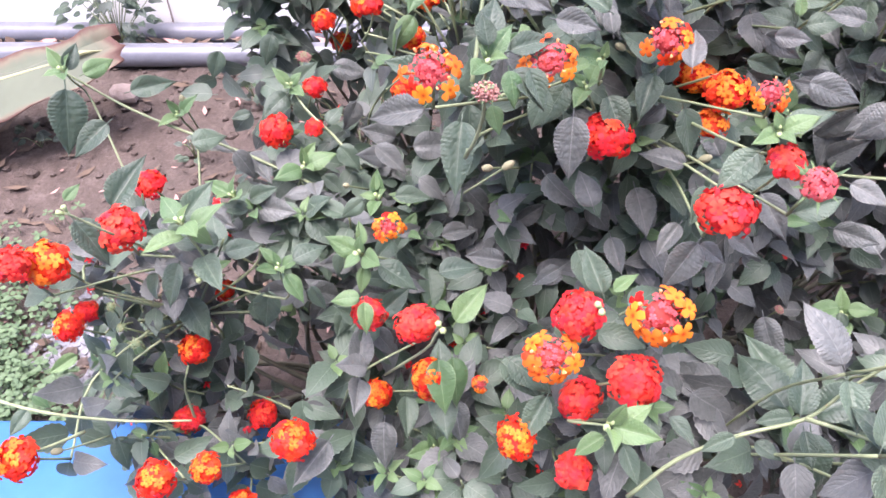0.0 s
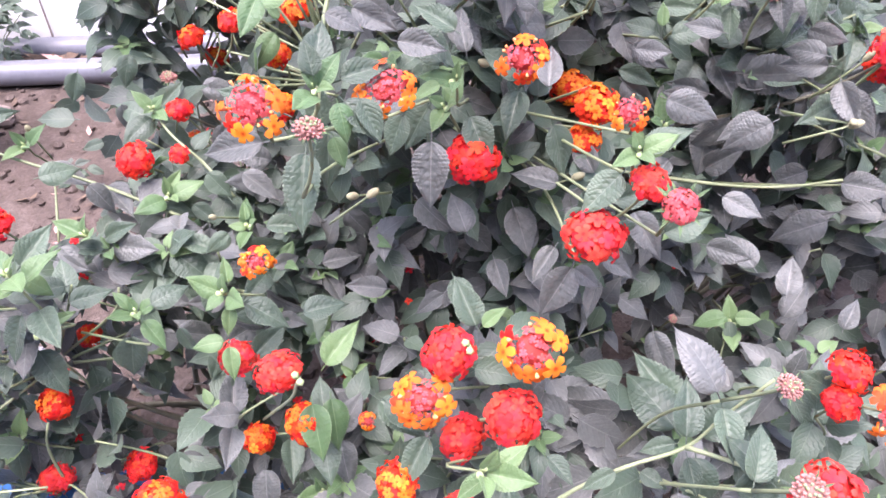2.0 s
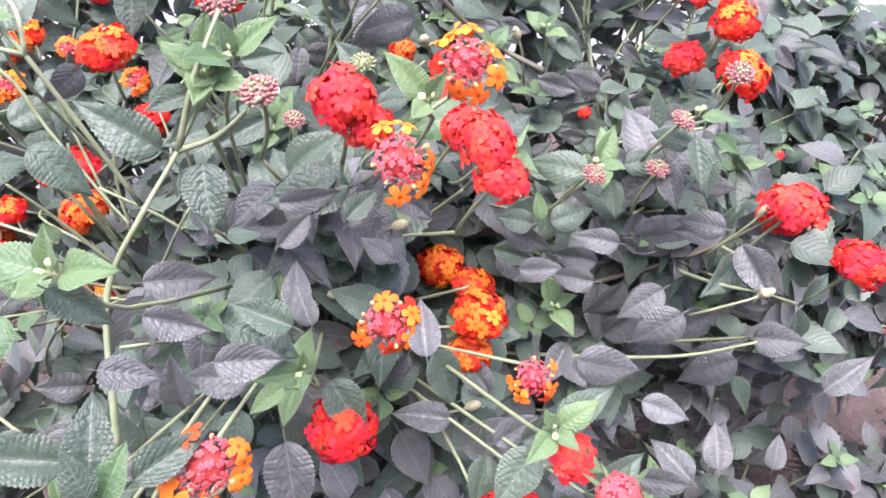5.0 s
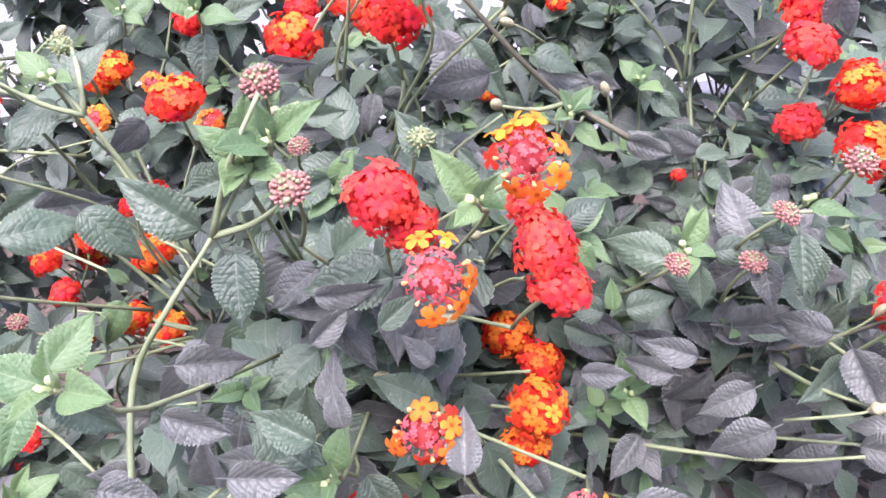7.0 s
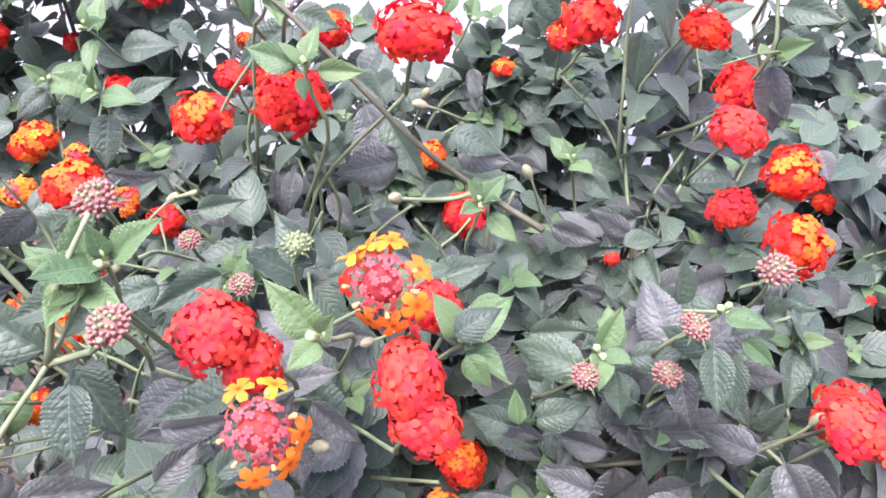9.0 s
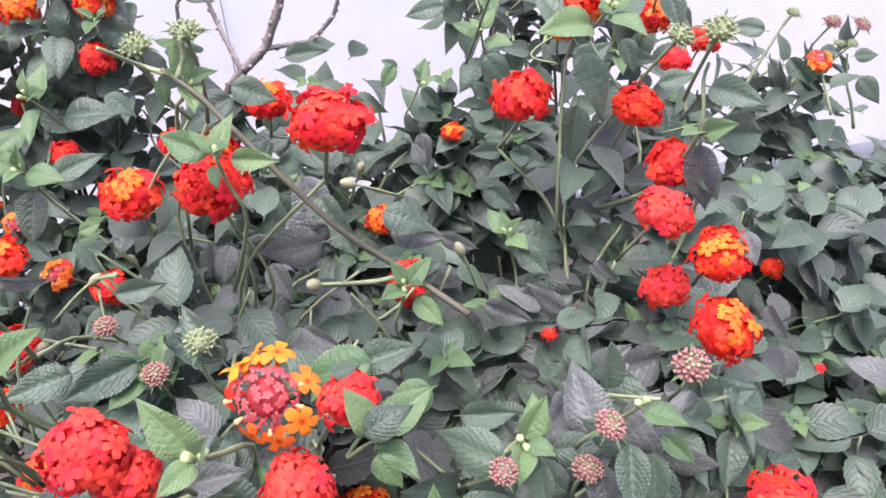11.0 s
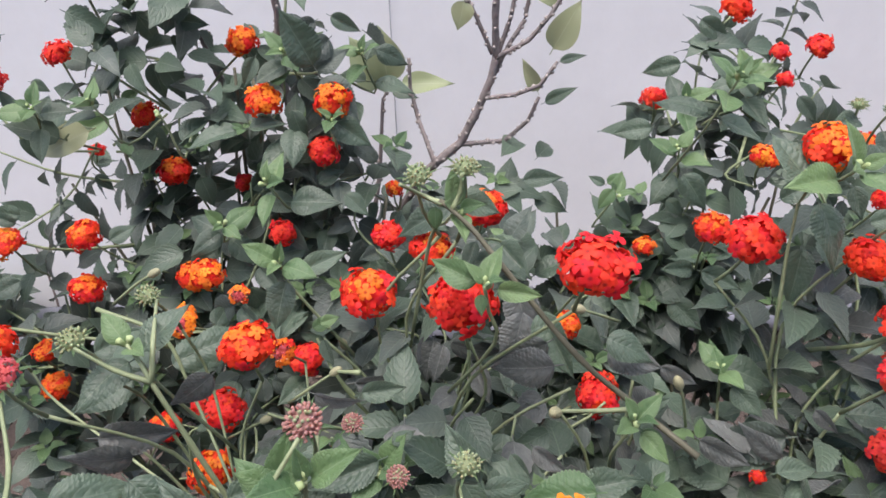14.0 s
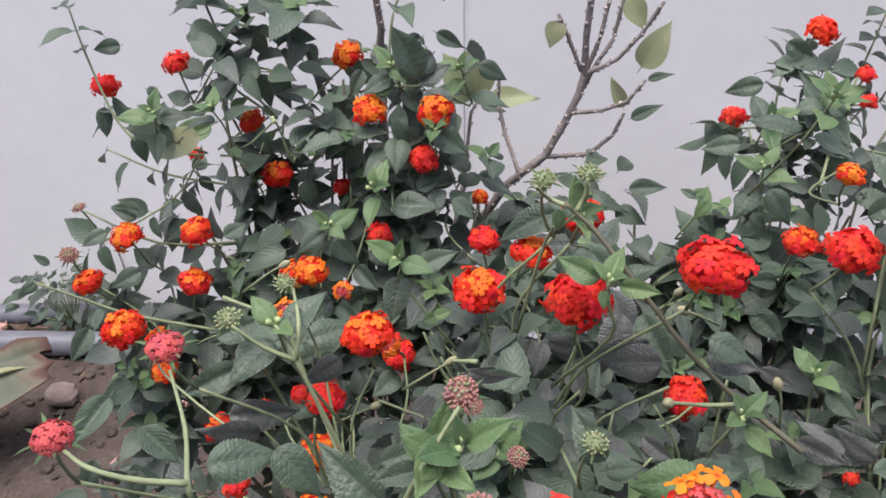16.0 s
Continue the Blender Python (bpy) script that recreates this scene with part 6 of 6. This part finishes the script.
BACK_LEFT_LEAVES += [
    ("m", -0.203, 1.153, 0.702, -0.236, 1.14, 0.708), ("n", -0.159, 1.095, 0.721, -0.138, 1.108, 0.735), ("n", -0.216, 1.207, 0.668, -0.281, 1.169, 0.648),
    ("m", -0.123, 1.07, 0.71, -0.107, 1.063, 0.676), ("m", -0.31, 1.192, 0.776, -0.341, 1.174, 0.775), ("m", -0.274, 1.142, 0.736, -0.255, 1.148, 0.723),
    ("m", -0.345, 1.175, 0.707, -0.347, 1.159, 0.666), ("m", -0.312, 1.168, 0.672, -0.3, 1.159, 0.63), ("m", -0.225, 1.125, 0.628, -0.204, 1.124, 0.605),
    ("m", -0.019, 1.018, 0.65, 0.02, 1.035, 0.667), ("m", -0, 0.984, 0.66, 0.044, 0.985, 0.644), ("n", 0.007, 1.015, 0.663, 0.025, 1.024, 0.675),
    ("n", -0.014, 1.021, 0.648, -0.026, 1.013, 0.639), ("m", -0.053, 0.986, 0.621, -0.025, 0.995, 0.622),
]
BACK_LEFT_LEAVES += [
    ("m", -0.229, 0.963, 0.649, -0.254, 0.957, 0.666), ("m", -0.068, 0.938, 0.604, -0.036, 0.96, 0.622), ("m", 0.101, 0.851, 0.729, 0.122, 0.843, 0.711),
    ("m", -0.132, 0.924, 0.648, -0.108, 0.94, 0.657), ("m", 0.06, 0.971, 0.677, 0.089, 0.98, 0.689), ("m", -0.208, 0.908, 0.622, -0.237, 0.887, 0.614),
    ("m", -0.267, 0.848, 0.64, -0.247, 0.846, 0.617), ("m", -0.283, 0.853, 0.643, -0.298, 0.838, 0.637), ("m", -0.28, 0.873, 0.647, -0.293, 0.872, 0.661),
    ("m", -0.265, 0.896, 0.637, -0.246, 0.907, 0.636), ("m", -0.235, 0.985, 0.647, -0.264, 0.976, 0.659), ("m", -0.249, 0.936, 0.652, -0.273, 0.918, 0.644),
]
BACK_RIGHT_LEAVES = [("m", 0.568, 0.915, 0.742, 0.573, 0.88, 0.716), ("m", 0.545, 0.91, 0.752, 0.512, 0.89, 0.755), ("m", 0.823, 0.96, 0.634, 0.852, 0.95, 0.638), ("m", 0.838, 0.96, 0.612, 0.852, 0.93, 0.591), ("m", 0.806, 0.96, 0.641, 0.775, 0.95, 0.65), ]
BACK_RIGHT_LEAVES += [
    ("m", 0.402, 0.957, 0.657, 0.421, 0.944, 0.642), ("m", 0.538, 0.853, 0.68, 0.569, 0.84, 0.693), ("m", 0.325, 0.892, 0.705, 0.31, 0.898, 0.712),
    ("m", 0.354, 0.972, 0.654, 0.373, 0.955, 0.63), ("n", 0.352, 0.992, 0.655, 0.37, 0.994, 0.667), ("o", 0.344, 0.919, 0.634, 0.346, 0.9, 0.602),
    ("m", 0.652, 0.916, 0.637, 0.683, 0.885, 0.625), ("m", 0.593, 0.936, 0.72, 0.605, 0.92, 0.701), ("m", 0.463, 0.874, 0.79, 0.479, 0.86, 0.769),
    ("m", 0.38, 0.942, 0.737, 0.34, 0.947, 0.731), ("m", 0.398, 1.101, 0.699, 0.44, 1.09, 0.696), ("m", 0.466, 0.941, 0.761, 0.448, 0.953, 0.778),
    ("m", 0.703, 0.941, 0.68, 0.672, 0.965, 0.683), ("m", 0.743, 0.958, 0.646, 0.758, 0.932, 0.621),
]
BACK_RIGHT_LEAVES += [
    ("m", 0.405, 0.994, 0.669, 0.414, 0.973, 0.635), ("m", 0.411, 0.952, 0.689, 0.434, 0.926, 0.659), ("m", 0.458, 0.942, 0.779, 0.49, 0.914, 0.749),
    ("m", 0.445, 0.932, 0.778, 0.418, 0.953, 0.803), ("m", 0.463, 1.115, 0.742, 0.418, 1.126, 0.728), ("m", 0.452, 1.077, 0.801, 0.484, 1.058, 0.779),
    ("m", 0.469, 0.876, 0.69, 0.503, 0.87, 0.718),
]
LOW_HEARTS = [(-0.36, 0.60, 0.08, 0.06, 0.05, 0.07, 0.8), (-0.34, 0.55, 0.12, 0.08, 0.07, 0.09, 0.8), (-0.28, 0.45, 0.16, 0.08, 0.06, 0.10, 0.8), (-0.13, 0.60, 0.26, 0.17, 0.12, 0.14, 1), (-0.27, 0.52, 0.30, 0.10, 0.10, 0.13, 1), (-0.12, 0.46, 0.16, 0.15, 0.08, 0.11, 0.4), (-0.10, 0.76, 0.30, 0.14, 0.10, 0.12, 0.9)]
MIDDLE_HEARTS = [(-0.04, 0.43, 0.07, 0.10, 0.06, 0.08, 0.9), (0.10, 0.60, 0.30, 0.07, 0.05, 0.10, 1), (0.14, 0.64, 0.48, 0.16, 0.14, 0.17, 1), (0.12, 0.64, 0.26, 0.20, 0.10, 0.20, 0.65), (0.26, 0.60, 0.36, 0.13, 0.10, 0.16, 1), (0.06, 0.45, 0.13, 0.18, 0.08, 0.13, 0.6), (0.24, 0.37, 0.24, 0.13, 0.07, 0.13, 1),
                 (0.02, 0.70, 0.50, 0.10, 0.10, 0.13, 0.9), (0.17, 0.74, 0.54, 0.15, 0.10, 0.12, 1), (0.30, 0.70, 0.50, 0.10, 0.09, 0.13, 1), (0.05, 0.37, 0.13, 0.14, 0.06, 0.11, 0.9), (0.16, 0.53, 0.20, 0.15, 0.08, 0.15, 0.65)]
RIGHT_HEARTS = [(0.80, 0.48, 0.12, 0.12, 0.10, 0.12, 0.9), (0.66, 0.44, 0.13, 0.14, 0.10, 0.13, 0.5), (0.42, 0.66, 0.46, 0.14, 0.12, 0.17, 1), (0.45, 0.62, 0.24, 0.16, 0.10, 0.20, 0.55), (0.62, 0.62, 0.32, 0.14, 0.12, 0.20, 1), (0.62, 0.78, 0.44, 0.14, 0.12, 0.16, 1), (0.42, 0.40, 0.20, 0.12, 0.08, 0.14, 0.45),
                (0.56, 0.50, 0.14, 0.15, 0.10, 0.15, 0.5), (0.40, 0.63, 0.54, 0.10, 0.09, 0.10, 1), (0.75, 0.66, 0.3, 0.12, 0.12, 0.2, 0.9), (0.76, 0.82, 0.42, 0.13, 0.11, 0.17, 0.9), (0.92, 0.80, 0.36, 0.14, 0.13, 0.2, 0.9)]
BACK_LEFT_HEARTS = [(-0.25, 0.88, 0.34, 0.08, 0.06, 0.09, 1), (-0.03, 1.05, 0.52, 0.13, 0.09, 0.18, 1.4), (-0.15, 1.08, 0.53, 0.09, 0.08, 0.18, 0.8), (-0.18, 0.98, 0.36, 0.11, 0.08, 0.20, 1.3), (0.02, 0.94, 0.34, 0.17, 0.10, 0.22, 1.7), (0.13, 0.98, 0.48, 0.09, 0.08, 0.15, 1.5),
                    (0.02, 1.03, 0.67, 0.10, 0.06, 0.12, 0.9), (-0.09, 1.08, 0.73, 0.10, 0.06, 0.13, 0.9), (-0.20, 1.12, 0.68, 0.07, 0.06, 0.10, 0.8), (-0.20, 0.93, 0.50, 0.06, 0.05, 0.10, 0.8), (0.03, 1.04, 0.79, 0.09, 0.05, 0.09, 0.8), (-0.15, 1.10, 0.80, 0.09, 0.05, 0.09, 0.8), (0.10, 1.02, 0.65, 0.06, 0.05, 0.09, 0.8)]
BACK_RIGHT_HEARTS = [(0.33, 0.98, 0.54, 0.10, 0.05, 0.10, 1), (0.20, 0.98, 0.50, 0.08, 0.05, 0.10, 1), (0.53, 0.95, 0.56, 0.08, 0.05, 0.06, 0.9), (0.66, 0.95, 0.54, 0.09, 0.05, 0.06, 0.9), (0.28, 0.92, 0.57, 0.12, 0.05, 0.07, 0.9), (0.44, 0.92, 0.55, 0.10, 0.05, 0.07, 0.9), (0.27, 1.10, 0.60, 0.06, 0.04, 0.06, 0.9), (0.22, 1.04, 0.56, 0.07, 0.05, 0.08, 0.9), (0.42, 0.98, 0.46, 0.11, 0.10, 0.20, 1.6), (0.50, 1.08, 0.56, 0.06, 0.06, 0.16, 0.5), (0.64, 1.0, 0.43, 0.12, 0.10, 0.16, 0.8), (0.82, 0.98, 0.40, 0.14, 0.11, 0.17, 1), (0.30, 0.92, 0.38, 0.12, 0.10, 0.18, 1.6),
                     (0.47, 1.08, 0.70, 0.05, 0.05, 0.12, 0.5), (0.41, 0.98, 0.60, 0.06, 0.05, 0.09, 0.6), (0.55, 1.04, 0.68, 0.05, 0.05, 0.08, 0.4)]

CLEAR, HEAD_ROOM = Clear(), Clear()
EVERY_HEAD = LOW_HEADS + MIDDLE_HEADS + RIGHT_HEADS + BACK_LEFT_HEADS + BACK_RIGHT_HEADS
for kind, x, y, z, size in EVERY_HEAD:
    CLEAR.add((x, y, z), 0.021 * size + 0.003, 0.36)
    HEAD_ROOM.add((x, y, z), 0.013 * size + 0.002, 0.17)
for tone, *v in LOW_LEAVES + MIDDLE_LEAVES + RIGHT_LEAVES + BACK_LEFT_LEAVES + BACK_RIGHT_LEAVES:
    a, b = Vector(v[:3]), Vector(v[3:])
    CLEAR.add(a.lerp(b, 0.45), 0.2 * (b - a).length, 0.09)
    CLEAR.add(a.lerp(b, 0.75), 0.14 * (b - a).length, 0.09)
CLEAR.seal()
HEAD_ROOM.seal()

lantana("low lantana shrub with red and orange heads, spreading over soil", (-0.13, 0.62, 0.0), LOW_HEARTS, LOW_HEADS,
        LOW_TIPS, LOW_TWIGS,
        LOW_LEAVES, LOW_FRUITS, 200, 11, 1, 0.5)
lantana("dense lantana shrub with dark wrinkled leaves and many red heads", (0.14, 0.68, 0.0), MIDDLE_HEARTS, MIDDLE_HEADS,
        MIDDLE_TIPS, MIDDLE_TWIGS,
        MIDDLE_LEAVES, MIDDLE_FRUITS, 150, 12, 1)
lantana("lantana shrub with red and orange heads beside the dense one", (0.46, 0.70, 0.0), RIGHT_HEARTS, RIGHT_HEADS,
        RIGHT_TIPS, RIGHT_TWIGS,
        RIGHT_LEAVES, RIGHT_FRUITS, 240, 13, 1)
lantana("tall lantana shrub with orange heads before the white wall", (-0.03, 1.06, 0.0), BACK_LEFT_HEARTS, BACK_LEFT_HEADS,
        BACK_LEFT_TIPS, BACK_LEFT_TWIGS,
        BACK_LEFT_LEAVES, [], 220, 14, 0.34, 0.5, 0.6)
lantana("tall lantana shrub with drooping shoots before the white wall", (0.50, 1.04, 0.0), BACK_RIGHT_HEARTS, BACK_RIGHT_HEADS,
        BACK_RIGHT_TIPS, BACK_RIGHT_TWIGS,
        BACK_RIGHT_LEAVES, [], 200, 15, 0.3, 0.6, 0.55)
